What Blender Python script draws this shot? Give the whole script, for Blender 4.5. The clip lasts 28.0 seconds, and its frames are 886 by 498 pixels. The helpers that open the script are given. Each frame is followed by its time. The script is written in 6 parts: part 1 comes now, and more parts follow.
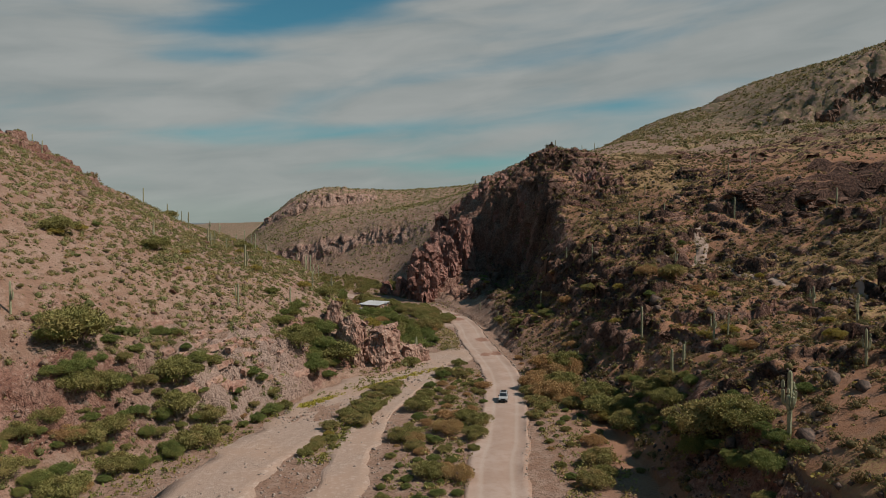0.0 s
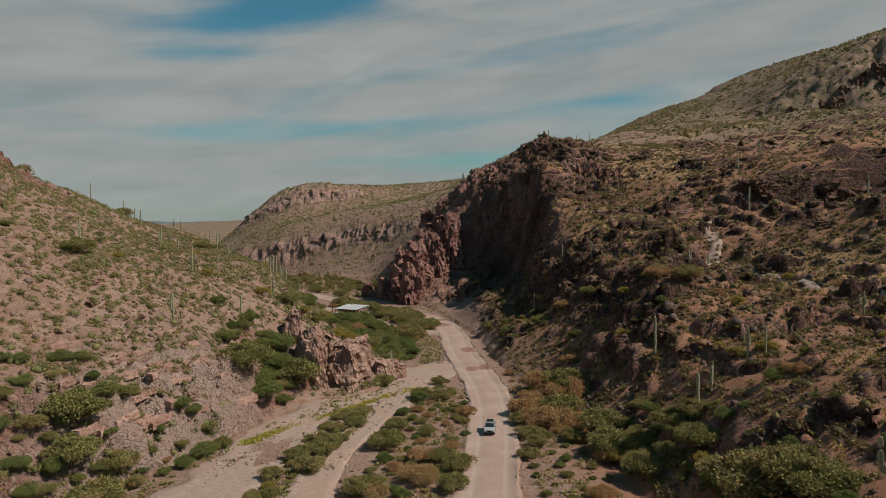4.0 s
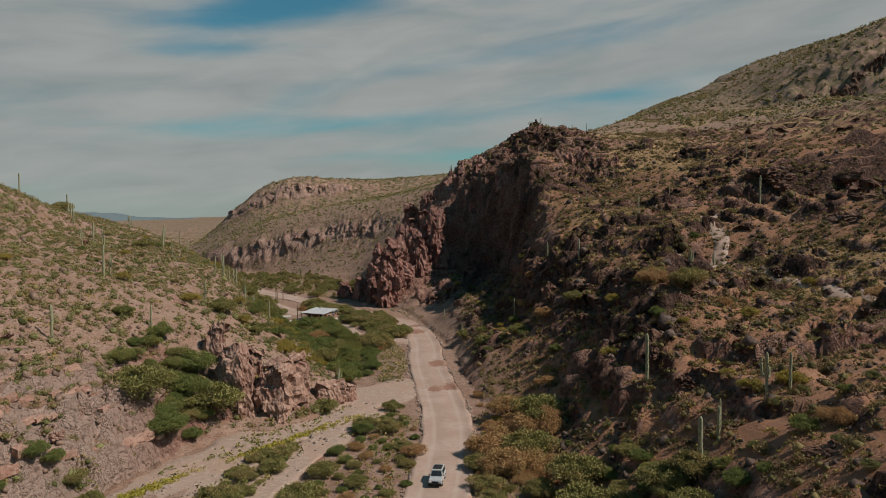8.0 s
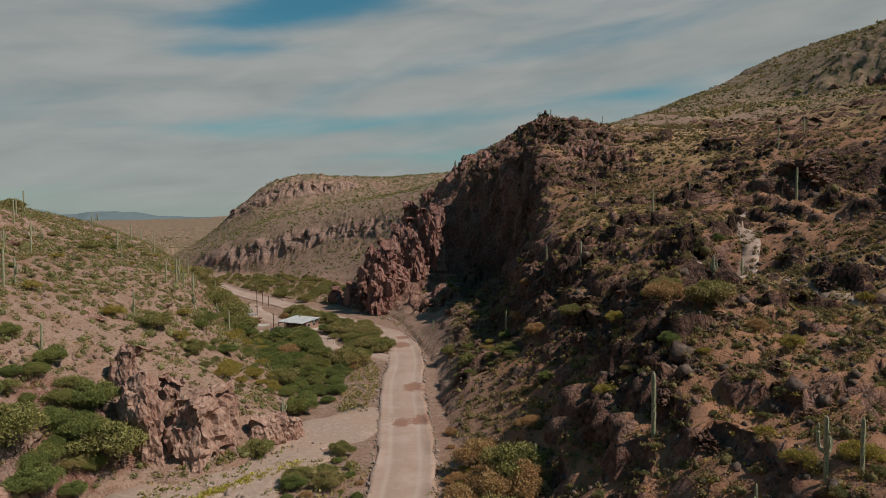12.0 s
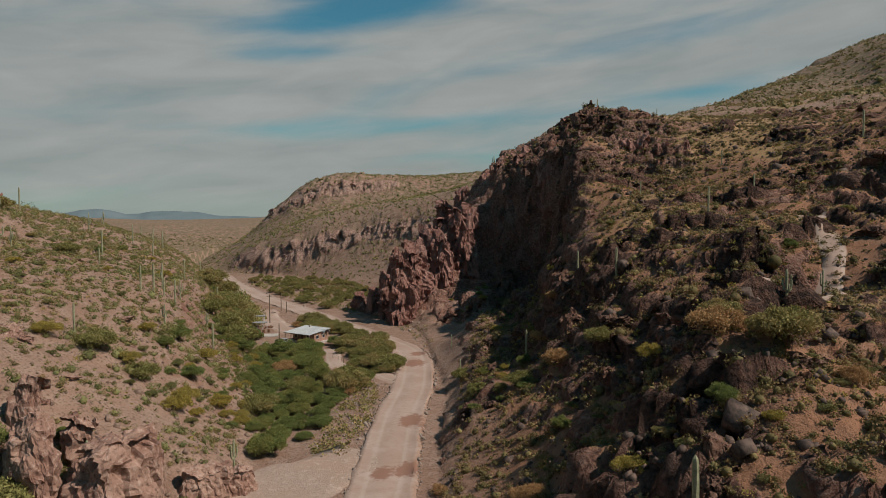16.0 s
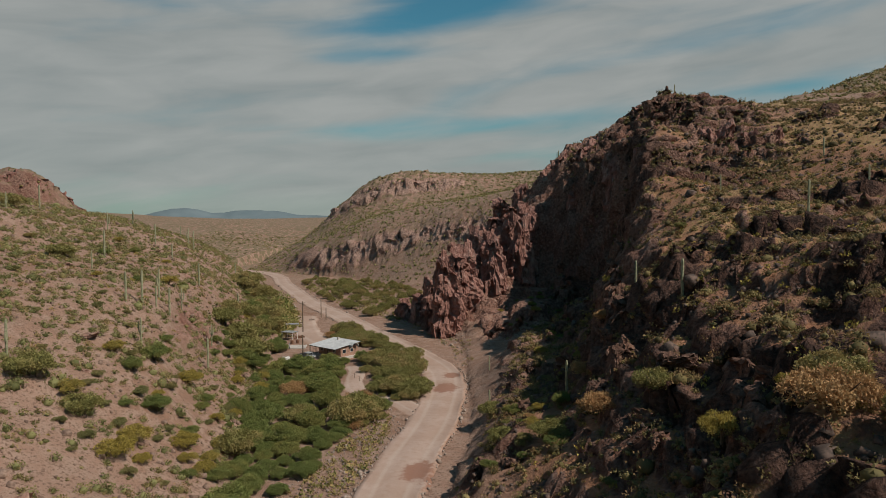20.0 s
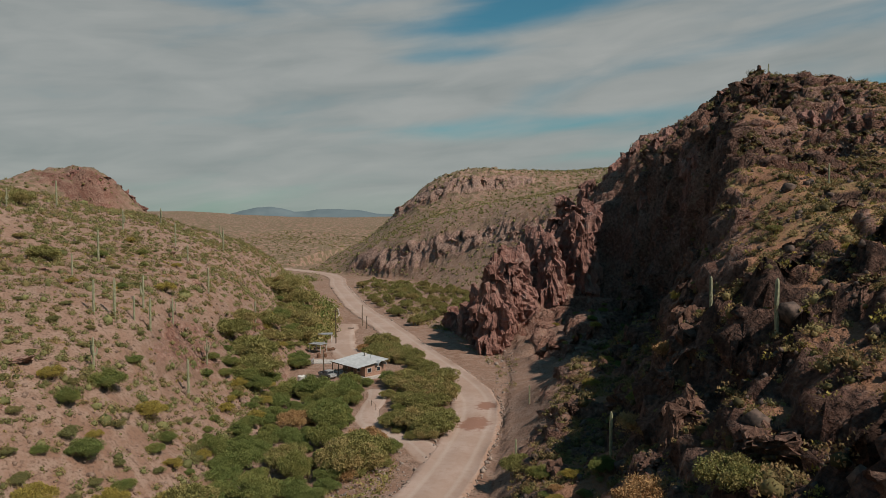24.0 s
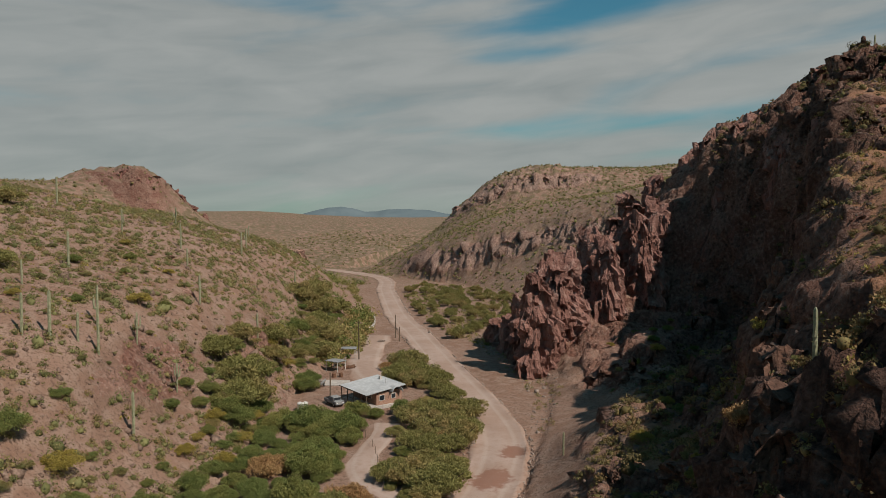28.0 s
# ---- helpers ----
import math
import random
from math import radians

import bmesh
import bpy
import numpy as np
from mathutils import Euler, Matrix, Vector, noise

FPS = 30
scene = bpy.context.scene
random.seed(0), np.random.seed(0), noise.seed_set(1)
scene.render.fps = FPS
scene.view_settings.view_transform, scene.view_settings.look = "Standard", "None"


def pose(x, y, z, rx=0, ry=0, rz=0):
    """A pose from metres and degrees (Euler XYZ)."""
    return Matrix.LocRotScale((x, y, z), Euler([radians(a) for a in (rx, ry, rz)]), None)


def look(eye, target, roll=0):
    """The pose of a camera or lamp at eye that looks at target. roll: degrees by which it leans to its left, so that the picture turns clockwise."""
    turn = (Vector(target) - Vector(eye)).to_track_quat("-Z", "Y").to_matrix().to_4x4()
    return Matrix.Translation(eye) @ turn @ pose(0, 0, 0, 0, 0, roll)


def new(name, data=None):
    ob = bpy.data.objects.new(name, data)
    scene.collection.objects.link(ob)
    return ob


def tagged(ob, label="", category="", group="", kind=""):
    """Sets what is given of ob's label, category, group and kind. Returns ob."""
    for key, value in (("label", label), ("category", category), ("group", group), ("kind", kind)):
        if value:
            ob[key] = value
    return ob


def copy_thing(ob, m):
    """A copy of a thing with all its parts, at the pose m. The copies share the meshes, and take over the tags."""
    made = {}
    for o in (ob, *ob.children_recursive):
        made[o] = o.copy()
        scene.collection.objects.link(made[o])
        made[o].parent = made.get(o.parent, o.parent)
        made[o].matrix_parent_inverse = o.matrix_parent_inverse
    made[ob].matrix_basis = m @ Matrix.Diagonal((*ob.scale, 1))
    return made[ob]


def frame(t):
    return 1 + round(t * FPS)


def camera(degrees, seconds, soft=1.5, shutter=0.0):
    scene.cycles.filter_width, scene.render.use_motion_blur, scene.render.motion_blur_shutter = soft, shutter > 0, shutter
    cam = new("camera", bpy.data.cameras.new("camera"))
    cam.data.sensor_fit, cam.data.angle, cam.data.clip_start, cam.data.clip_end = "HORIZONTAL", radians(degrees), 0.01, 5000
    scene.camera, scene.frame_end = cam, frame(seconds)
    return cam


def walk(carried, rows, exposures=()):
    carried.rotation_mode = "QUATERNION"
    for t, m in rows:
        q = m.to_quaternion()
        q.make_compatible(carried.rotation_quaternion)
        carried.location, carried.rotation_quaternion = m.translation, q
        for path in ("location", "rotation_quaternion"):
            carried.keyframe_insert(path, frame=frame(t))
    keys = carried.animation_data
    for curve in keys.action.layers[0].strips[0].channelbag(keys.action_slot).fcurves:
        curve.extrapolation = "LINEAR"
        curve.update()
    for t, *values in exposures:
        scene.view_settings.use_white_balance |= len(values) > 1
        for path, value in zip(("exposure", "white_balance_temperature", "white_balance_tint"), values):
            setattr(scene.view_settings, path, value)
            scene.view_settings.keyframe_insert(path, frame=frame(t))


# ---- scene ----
cam = camera(64.7, 28.0, soft=0.62)
METRES, EYE, TILT, LEAN, TURN = 190.0, 38.0, -2.1, 0.0, 0.0
ROWS = [
    (0.0, 0.0, 0.0, 0.0, 0.0, 0.0, -0.0),
    (0.5, -0.0006, 0.0161, 0.0005, -0.07, -0.05, 0.02),
    (1.0, -0.0007, 0.0336, 0.0011, -0.16, -0.09, 0.08),
    (1.5, 0.0001, 0.05, 0.0016, -0.24, -0.15, 0.23),
    (2.0, 0.0024, 0.0679, 0.002, -0.34, -0.17, 0.32),
    (2.5, 0.0055, 0.0844, 0.0023, -0.41, -0.2, 0.41),
    (3.0, 0.0098, 0.1025, 0.0027, -0.46, -0.24, 0.47),
    (3.5, 0.0142, 0.1193, 0.0032, -0.52, -0.28, 0.5),
    (5.5, 0.0384, 0.186, 0.0052, -0.61, -0.35, 0.61),
    (6.0, 0.0453, 0.2036, 0.0056, -0.54, -0.43, 0.61),
    (6.5, 0.0516, 0.22, 0.006, -0.47, -0.5, 0.61),
    (7.0, 0.0584, 0.2377, 0.0063, -0.41, -0.57, 0.61),
    (7.5, 0.0643, 0.2539, 0.0065, -0.37, -0.62, 0.62),
    (8.0, 0.0709, 0.2715, 0.0068, -0.28, -0.66, 0.62),
    (8.5, 0.0769, 0.2878, 0.007, -0.2, -0.67, 0.64),
    (9.0, 0.0833, 0.3052, 0.0072, -0.11, -0.68, 0.64),
    (9.5, 0.0893, 0.3213, 0.0078, 0.01, -0.7, 0.63),
    (10.0, 0.0957, 0.339, 0.0082, 0.17, -0.69, 0.65),
    (10.5, 0.1016, 0.3552, 0.0086, 0.35, -0.7, 0.62),
    (11.0, 0.1081, 0.3727, 0.0092, 0.65, -0.7, 0.6),
    (11.5, 0.114, 0.3889, 0.0096, 1.02, -0.68, 0.55),
    (12.0, 0.1203, 0.4064, 0.0102, 1.45, -0.7, 0.51),
    (12.5, 0.1259, 0.4225, 0.0106, 1.91, -0.7, 0.47),
    (14.5, 0.1485, 0.4896, 0.0124, 3.89, -0.68, 0.37),
    (15.0, 0.1538, 0.5073, 0.013, 4.49, -0.68, 0.32),
    (15.5, 0.1588, 0.5237, 0.0136, 5.11, -0.66, 0.27),
    (16.0, 0.164, 0.5413, 0.0141, 5.98, -0.64, 0.19),
    (16.5, 0.1686, 0.5577, 0.0147, 6.77, -0.66, 0.12),
    (17.0, 0.1735, 0.5758, 0.0154, 7.57, -0.64, 0.07),
    (17.5, 0.1778, 0.5925, 0.0161, 8.33, -0.65, 0.04),
    (18.0, 0.1823, 0.6107, 0.0167, 9.18, -0.64, -0.03),
    (18.5, 0.186, 0.6275, 0.0173, 9.94, -0.64, -0.08),
    (19.0, 0.1897, 0.6457, 0.018, 10.75, -0.64, -0.15),
    (19.5, 0.1933, 0.6627, 0.0186, 11.53, -0.64, -0.19),
    (20.0, 0.1963, 0.6809, 0.0194, 12.39, -0.66, -0.23),
    (20.5, 0.1988, 0.6981, 0.0199, 13.2, -0.67, -0.29),
    (21.0, 0.2016, 0.7168, 0.0206, 14.12, -0.68, -0.33),
    (21.5, 0.2037, 0.7339, 0.0214, 14.94, -0.7, -0.38),
    (23.5, 0.2109, 0.8055, 0.0242, 18.16, -0.75, -0.59),
    (24.0, 0.212, 0.8242, 0.0249, 18.96, -0.78, -0.63),
    (24.5, 0.2126, 0.8417, 0.0255, 19.68, -0.81, -0.67),
    (25.0, 0.2129, 0.8606, 0.0262, 20.46, -0.82, -0.71),
    (25.5, 0.2131, 0.8777, 0.0267, 21.2, -0.84, -0.72),
    (26.0, 0.2128, 0.896, 0.0272, 22.03, -0.84, -0.75),
    (26.5, 0.2123, 0.9129, 0.0276, 22.74, -0.84, -0.79),
    (27.0, 0.2117, 0.9313, 0.0283, 23.53, -0.85, -0.8),
    (27.5, 0.2109, 0.9483, 0.0288, 24.22, -0.85, -0.83),
    (28.0, 0.2098, 0.9673, 0.0296, 24.81, -0.85, -0.87),
]
walk(cam, [(t, pose(0, 0, EYE, TILT, LEAN, TURN) @ pose(METRES * x, METRES * y, METRES * z, 90 + pitch, roll, yaw)) for t, x, y, z, yaw, pitch, roll in ROWS])

# ---- light ----
scene.view_settings.exposure = -0.4
SUN_AZ, SUN_EL = radians(105.0), radians(47.5)      # clockwise from +y


def node(tree, kind, **inputs):
    nd = tree.nodes.new(kind)
    for key, value in inputs.items():
        spot = nd.inputs[int(key[1:])] if key[0] == "i" and key[1:].isdigit() else nd.inputs[key.replace("_", " ")]
        if isinstance(value, bpy.types.NodeSocket):
            tree.links.new(value, spot)
        else:
            spot.default_value = value
    return nd


def calc(tree, op, a, b=0.0, c=0.0, clamp=False):
    nd = node(tree, "ShaderNodeMath", i0=a, i1=b, i2=c)
    nd.operation, nd.use_clamp = op, clamp
    return nd.outputs[0]


def blend(tree, fac, a, b, mode="MIX"):
    nd = tree.nodes.new("ShaderNodeMix")
    nd.data_type, nd.blend_type = "RGBA", mode
    for spot, value in ((0, fac), (6, a), (7, b)):
        if isinstance(value, bpy.types.NodeSocket):
            tree.links.new(value, nd.inputs[spot])
        else:
            nd.inputs[spot].default_value = value if spot == 0 else (*value[:3], 1)
    return nd.outputs[2]


def ramp(tree, fac, low, high, a=0.0, b=1.0):
    nd = node(tree, "ShaderNodeMapRange", i0=fac, i1=low, i2=high, i3=a, i4=b)
    nd.interpolation_type = "SMOOTHSTEP"
    return nd.outputs[0]


def make_world():
    world = bpy.data.worlds.new("sky")
    scene.world = world
    world.use_nodes = True
    t = world.node_tree
    t.nodes.clear()
    sky = t.nodes.new("ShaderNodeTexSky")
    sky.sky_type, sky.sun_disc = "NISHITA", False
    sky.sun_elevation, sky.sun_rotation = SUN_EL, SUN_AZ
    sky.air_density, sky.dust_density, sky.ozone_density = 1.0, 0.6, 2.0
    way = node(t, "ShaderNodeTexCoord").outputs["Generated"]
    xyz = node(t, "ShaderNodeSeparateXYZ", Vector=way).outputs
    az = calc(t, "ARCTAN2", xyz[0], xyz[1])
    el = calc(t, "ARCSINE", xyz[2])
    # the streaks rise gently towards the east
    lift = calc(t, "MULTIPLY_ADD", az, -0.10, el)
    uv = node(t, "ShaderNodeCombineXYZ", X=calc(t, "MULTIPLY", az, 2.0), Y=calc(t, "MULTIPLY", lift, 13.0), Z=2.4).outputs[0]
    broad = node(t, "ShaderNodeTexNoise", Vector=uv, Scale=1.0, Detail=4.0, Roughness=0.45, Distortion=0.35).outputs[0]
    uv2 = node(t, "ShaderNodeCombineXYZ", X=calc(t, "MULTIPLY", az, 7.0), Y=calc(t, "MULTIPLY", lift, 32.0), Z=7.7).outputs[0]
    fine = node(t, "ShaderNodeTexNoise", Vector=uv2, Scale=1.0, Detail=5.0, Roughness=0.5, Distortion=0.4).outputs[0]
    cover = calc(t, "ADD", calc(t, "MULTIPLY", broad, 1.0), calc(t, "MULTIPLY", fine, 0.28))
    cover = calc(t, "ADD", cover, ramp(t, el, 0.16, 0.06, 0.0, 0.05))

    def gap(a0, e0, la, le, tilt, depth):
        da = calc(t, "ADD", az, -a0)
        de = calc(t, "MULTIPLY_ADD", da, -tilt, calc(t, "ADD", el, -e0))
        da2 = calc(t, "POWER", calc(t, "ABSOLUTE", calc(t, "DIVIDE", da, la)), 2.0)
        de2 = calc(t, "POWER", calc(t, "ABSOLUTE", calc(t, "DIVIDE", de, le)), 2.0)
        return calc(t, "MULTIPLY", calc(t, "POWER", 2.718, calc(t, "MULTIPLY", calc(t, "ADD", da2, de2), -1.0)), depth)

    for hole in ((-0.24, 0.275, 0.17, 0.035, 0.22, 0.42), (0.02, 0.345, 0.22, 0.03, 0.25, 0.30), (-0.31, 0.222, 0.10, 0.012, 0.05, 0.22),
                 (0.28, 0.165, 0.13, 0.016, 0.12, 0.26), (-0.38, 0.118, 0.26, 0.018, 0.02, 0.22), (-0.10, 0.135, 0.14, 0.012, 0.06, 0.16),
                 (0.0, 0.085, 0.16, 0.012, 0.02, 0.14)):
        cover = calc(t, "SUBTRACT", cover, gap(*hole))
    cover = ramp(t, cover, 0.20, 0.66)
    cover = calc(t, "MULTIPLY", cover, ramp(t, el, 0.36, 0.62, 1.0, 0.08))
    cover = calc(t, "MULTIPLY", cover, ramp(t, el, 0.0, 0.05, 0.8, 0.95))
    # cloud bank to the north; the unseen south is cleared to cut fill light
    cover = calc(t, "MULTIPLY", cover, ramp(t, xyz[1], 0.05, 0.5, 0.08, 1.0))
    blue = blend(t, 1.0, sky.outputs[0], (0.46, 0.98, 0.90), "MULTIPLY")
    cloud = blend(t, fine, (3.0, 3.4, 3.4), (5.8, 5.85, 5.6))
    both = blend(t, cover, blue, cloud)
    back = node(t, "ShaderNodeBackground", Color=both, Strength=0.092)
    out = t.nodes.new("ShaderNodeOutputWorld")
    t.links.new(back.outputs[0], out.inputs[0])


make_world()
sun = new("sun", bpy.data.lights.new("sun", "SUN"))
sun.data.energy, sun.data.angle, sun.data.color = 5.35, radians(0.55), (1.0, 0.90, 0.805)
sun_dir = Vector((math.sin(SUN_AZ) * math.cos(SUN_EL), math.cos(SUN_AZ) * math.cos(SUN_EL), math.sin(SUN_EL)))
sun.matrix_world = look(Vector((0, 200, 100)) + sun_dir * 400, (0, 200, 100))

# ---- materials ----


def material(name):
    mat = bpy.data.materials.new(name)
    mat.use_nodes = True
    t = mat.node_tree
    t.nodes.clear()
    out = t.nodes.new("ShaderNodeOutputMaterial")
    bsdf = t.nodes.new("ShaderNodeBsdfPrincipled")
    t.links.new(bsdf.outputs[0], out.inputs[0])
    return mat, t, bsdf


def grain(t, scale, detail=4.0, rough=0.55, where=None):
    where = where or node(t, "ShaderNodeNewGeometry").outputs["Position"]
    return node(t, "ShaderNodeTexNoise", Vector=where, Scale=scale, Detail=detail, Roughness=rough).outputs[0]


def relief(t, bsdf, height, strength, distance):
    bump = node(t, "ShaderNodeBump", Strength=strength, Distance=distance, Height=height)
    t.links.new(bump.outputs[0], bsdf.inputs["Normal"])


def ground_material():
    mat, t, b = material("desert_ground")
    rock = node(t, "ShaderNodeAttribute")
    rock.attribute_name = "rock"
    bed = node(t, "ShaderNodeAttribute")
    bed.attribute_name = "bed"
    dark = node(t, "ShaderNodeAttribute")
    dark.attribute_name = "dark_shade"
    grass = node(t, "ShaderNodeAttribute")
    grass.attribute_name = "straw"
    n1, n2, n3, n4 = grain(t, 0.035), grain(t, 0.4, 6.0, 0.6), grain(t, 2.6, 5.0, 0.6), grain(t, 9.0, 3.0, 0.6)
    soil = blend(t, ramp(t, n1, 0.35, 0.65), (0.25, 0.142, 0.096), (0.30, 0.187, 0.136))
    soil = blend(t, ramp(t, n2, 0.42, 0.62), soil, (0.33, 0.222, 0.167))
    soil = blend(t, ramp(t, n3, 0.50, 0.64), soil, (0.165, 0.10, 0.07))
    soil = blend(t, ramp(t, n4, 0.55, 0.68, 0.0, 0.5), soil, (0.385, 0.275, 0.215))
    red = node(t, "ShaderNodeAttribute")
    red.attribute_name = "red"
    soil = blend(t, calc(t, "MULTIPLY", red.outputs["Fac"], ramp(t, n2, 0.3, 0.6, 0.4, 0.9)), soil, (0.31, 0.15, 0.083))
    soil = blend(t, calc(t, "MULTIPLY", grass.outputs["Fac"], ramp(t, n3, 0.4, 0.6)), soil, (0.36, 0.25, 0.11))
    # stone: banded, red to grey, dark in the joints
    pos = node(t, "ShaderNodeNewGeometry").outputs["Position"]
    flat = node(t, "ShaderNodeMapping", Vector=pos, Scale=(0.9, 0.9, 0.4))
    warp = node(t, "ShaderNodeVectorMath", i0=flat.outputs[0], i1=node(t, "ShaderNodeTexNoise", Vector=pos, Scale=0.5, Detail=4.0).outputs[1])
    crack = node(t, "ShaderNodeTexVoronoi", Vector=warp.outputs[0], Scale=0.8)
    crack.feature = "DISTANCE_TO_EDGE"
    s1, s2 = grain(t, 0.16, 6.0, 0.62), grain(t, 1.3, 6.0, 0.65)
    stone = blend(t, ramp(t, s1, 0.35, 0.65), (0.26, 0.12, 0.085), (0.375, 0.215, 0.16))
    stone = blend(t, ramp(t, s2, 0.5, 0.7), stone, (0.47, 0.32, 0.25))
    stone = blend(t, ramp(t, s2, 0.47, 0.34), stone, (0.13, 0.07, 0.053))
    # basalt for the dark crags; also stands in for the alcove's shade
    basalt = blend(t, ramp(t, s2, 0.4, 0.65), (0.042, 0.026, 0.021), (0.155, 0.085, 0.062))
    pale = node(t, "ShaderNodeAttribute")
    pale.attribute_name = "pale"
    stone = blend(t, calc(t, "MULTIPLY", pale.outputs["Fac"], ramp(t, s2, 0.32, 0.5, 0.35, 1.0)), stone, (0.47, 0.335, 0.27))
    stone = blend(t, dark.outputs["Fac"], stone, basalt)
    stone = blend(t, ramp(t, crack.outputs[0], 0.05, 0.0, 0.0, 0.3), stone, (0.06, 0.04, 0.033))
    edge = calc(t, "ADD", rock.outputs["Fac"], calc(t, "MULTIPLY_ADD", n3, 0.7, -0.35))
    skin = blend(t, ramp(t, edge, 0.35, 0.6), soil, stone)
    gravel = blend(t, n4, (0.27, 0.225, 0.19), (0.46, 0.40, 0.35))
    gravel = blend(t, ramp(t, n2, 0.4, 0.65), gravel, (0.40, 0.31, 0.245))
    skin = blend(t, ramp(t, calc(t, "ADD", bed.outputs["Fac"], calc(t, "MULTIPLY_ADD", n2, 0.5, -0.25)), 0.35, 0.65), skin, gravel)
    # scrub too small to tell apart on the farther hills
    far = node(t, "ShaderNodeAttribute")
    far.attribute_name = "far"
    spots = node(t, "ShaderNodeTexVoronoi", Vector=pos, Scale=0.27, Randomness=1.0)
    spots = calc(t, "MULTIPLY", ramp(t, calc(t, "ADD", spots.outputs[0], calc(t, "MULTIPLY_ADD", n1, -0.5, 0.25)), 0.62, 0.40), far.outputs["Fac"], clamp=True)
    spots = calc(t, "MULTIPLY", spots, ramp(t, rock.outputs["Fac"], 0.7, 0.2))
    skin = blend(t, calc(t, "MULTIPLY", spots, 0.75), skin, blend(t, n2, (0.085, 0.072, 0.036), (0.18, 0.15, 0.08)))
    t.links.new(skin, b.inputs["Base Color"])
    b.inputs["Roughness"].default_value = 0.95
    b.inputs["Specular IOR Level"].default_value = 0.15
    h = calc(t, "ADD", calc(t, "MULTIPLY", n3, 0.6), calc(t, "MULTIPLY", n4, 0.25))
    lump = node(t, "ShaderNodeTexVoronoi", Vector=flat.outputs[0], Scale=0.55).outputs[0]
    crag = calc(t, "ADD", calc(t, "MULTIPLY", s2, 3.0), calc(t, "MULTIPLY", lump, 1.6))
    crag = calc(t, "ADD", crag, ramp(t, crack.outputs[0], 0.0, 0.09, -0.4, 0.0))
    h = calc(t, "ADD", h, calc(t, "MULTIPLY", crag, rock.outputs["Fac"]))
    relief(t, b, h, 1.0, 0.45)
    return mat


MAT_GROUND = ground_material()

# ---- the landform ----


def lattice(i, j, k, seed):
    h = (i * 374761393 + j * 668265263 + k * 2147483647 + seed * 144665) & 0x7FFFFFFF
    h = ((h ^ (h >> 13)) * 1274126177) & 0x7FFFFFFF
    return ((h ^ (h >> 16)) & 0xFFFF) / 65535.0


def value_noise(x, y, z, seed=0):
    """Smooth noise, -1 to 1, over numpy arrays."""
    xi, yi, zi = np.floor(x), np.floor(y), np.floor(z)
    fx, fy, fz = x - xi, y - yi, z - zi
    xi, yi, zi = xi.astype(np.int64), yi.astype(np.int64), zi.astype(np.int64)
    fx, fy, fz = (f * f * (3 - 2 * f) for f in (fx, fy, fz))
    total = 0.0
    for a in (0, 1):
        for b in (0, 1):
            for c in (0, 1):
                w = (fx if a else 1 - fx) * (fy if b else 1 - fy) * (fz if c else 1 - fz)
                total = total + w * lattice(xi + a, yi + b, zi + c, seed)
    return total * 2 - 1


def fbm(x, y, z=None, octaves=4, gain=0.5, seed=0):
    z = np.zeros_like(x) if z is None else z
    total, amp = 0.0, 1.0
    for o in range(octaves):
        total = total + amp * value_noise(x + 17.3 * o, y - 9.1 * o, z + 5.7 * o, seed + o)
        x, y, z, amp = x * 2.03, y * 2.03, z * 2.03, amp * gain
    return total


def cells(x, y, z, seed=0):
    """A random level, -1 to 1, for each block of a broken stone mass."""
    xi, yi, zi = (np.floor(v).astype(np.int64) for v in (x, y, z))
    best, level = np.full(x.shape, 9.0), np.zeros(x.shape)
    for a in (-1, 0, 1):
        for b in (-1, 0, 1):
            cx, cy = xi + a, yi + b
            d = (cx + lattice(cx, cy, zi, seed) - x) ** 2 + (cy + lattice(cx, cy, zi, seed + 1) - y) ** 2
            new_best = d < best
            level = np.where(new_best, lattice(cx, cy, zi, seed + 2), level)
            best = np.minimum(best, d)
    return level * 2 - 1


def step(a, b, v):
    v = np.clip((v - a) / (b - a), 0, 1)
    return v * v * (3 - 2 * v)


def densify(line, gap):
    out = []
    for p, q in zip(line[:-1], line[1:]):
        n = max(1, round(math.dist(p, q) / gap))
        out += [tuple(p[i] + (q[i] - p[i]) * k / n for i in range(len(p))) for k in range(n)]
    return out + [line[-1]]


ROAD_LINE = [(2, -260), (3, 0), (7.5, 96), (10.5, 121), (13.5, 150), (14.5, 172), (13, 195), (10, 225), (8.5, 255), (3, 285), (-10, 308), (-30, 336),
             (-57, 374), (-80, 405), (-112, 455), (-133, 489), (-150, 520), (-175, 548), (-230, 580)]
TOE_WEST = [(-75, -260, 1), (-66, 60, 1), (-52, 100, 1), (-40, 127, 1), (-32, 147, 1), (-26, 165, 0.8), (-21, 171, 0.5), (-16.7, 171.2, 0.5), (-11.3, 175.8, 0.5), (-8, 181.5, 0.5), (-6, 190, 0.8),
            (-11, 212, 1), (-20, 240, 1), (-34, 272, 1), (-46, 296, 1.2), (-57, 325, 1.2), (-70, 355, 1.5), (-85, 388, 1), (-110, 425, 1), (-140, 468, 1),
            (-175, 505, 0), (-225, 530, 0)]
TOE_EAST = [(24, -260, 1), (27, 60, 1), (31, 92, 1), (32, 120, 1), (31, 140, 1), (28, 159, 1), (23, 184, 1), (19, 215, 1), (18, 240, 1), (14, 262, 1), (9, 285, 1),
            (5, 305, 1), (1, 322, 1), (-5, 336, 1), (-15, 350, 1), (-22, 380, 1), (-25, 420, 1), (-40, 460, 1), (-75, 500, 1), (-112, 527, 1),
            (-158, 549, 0), (-200, 575, 0)]
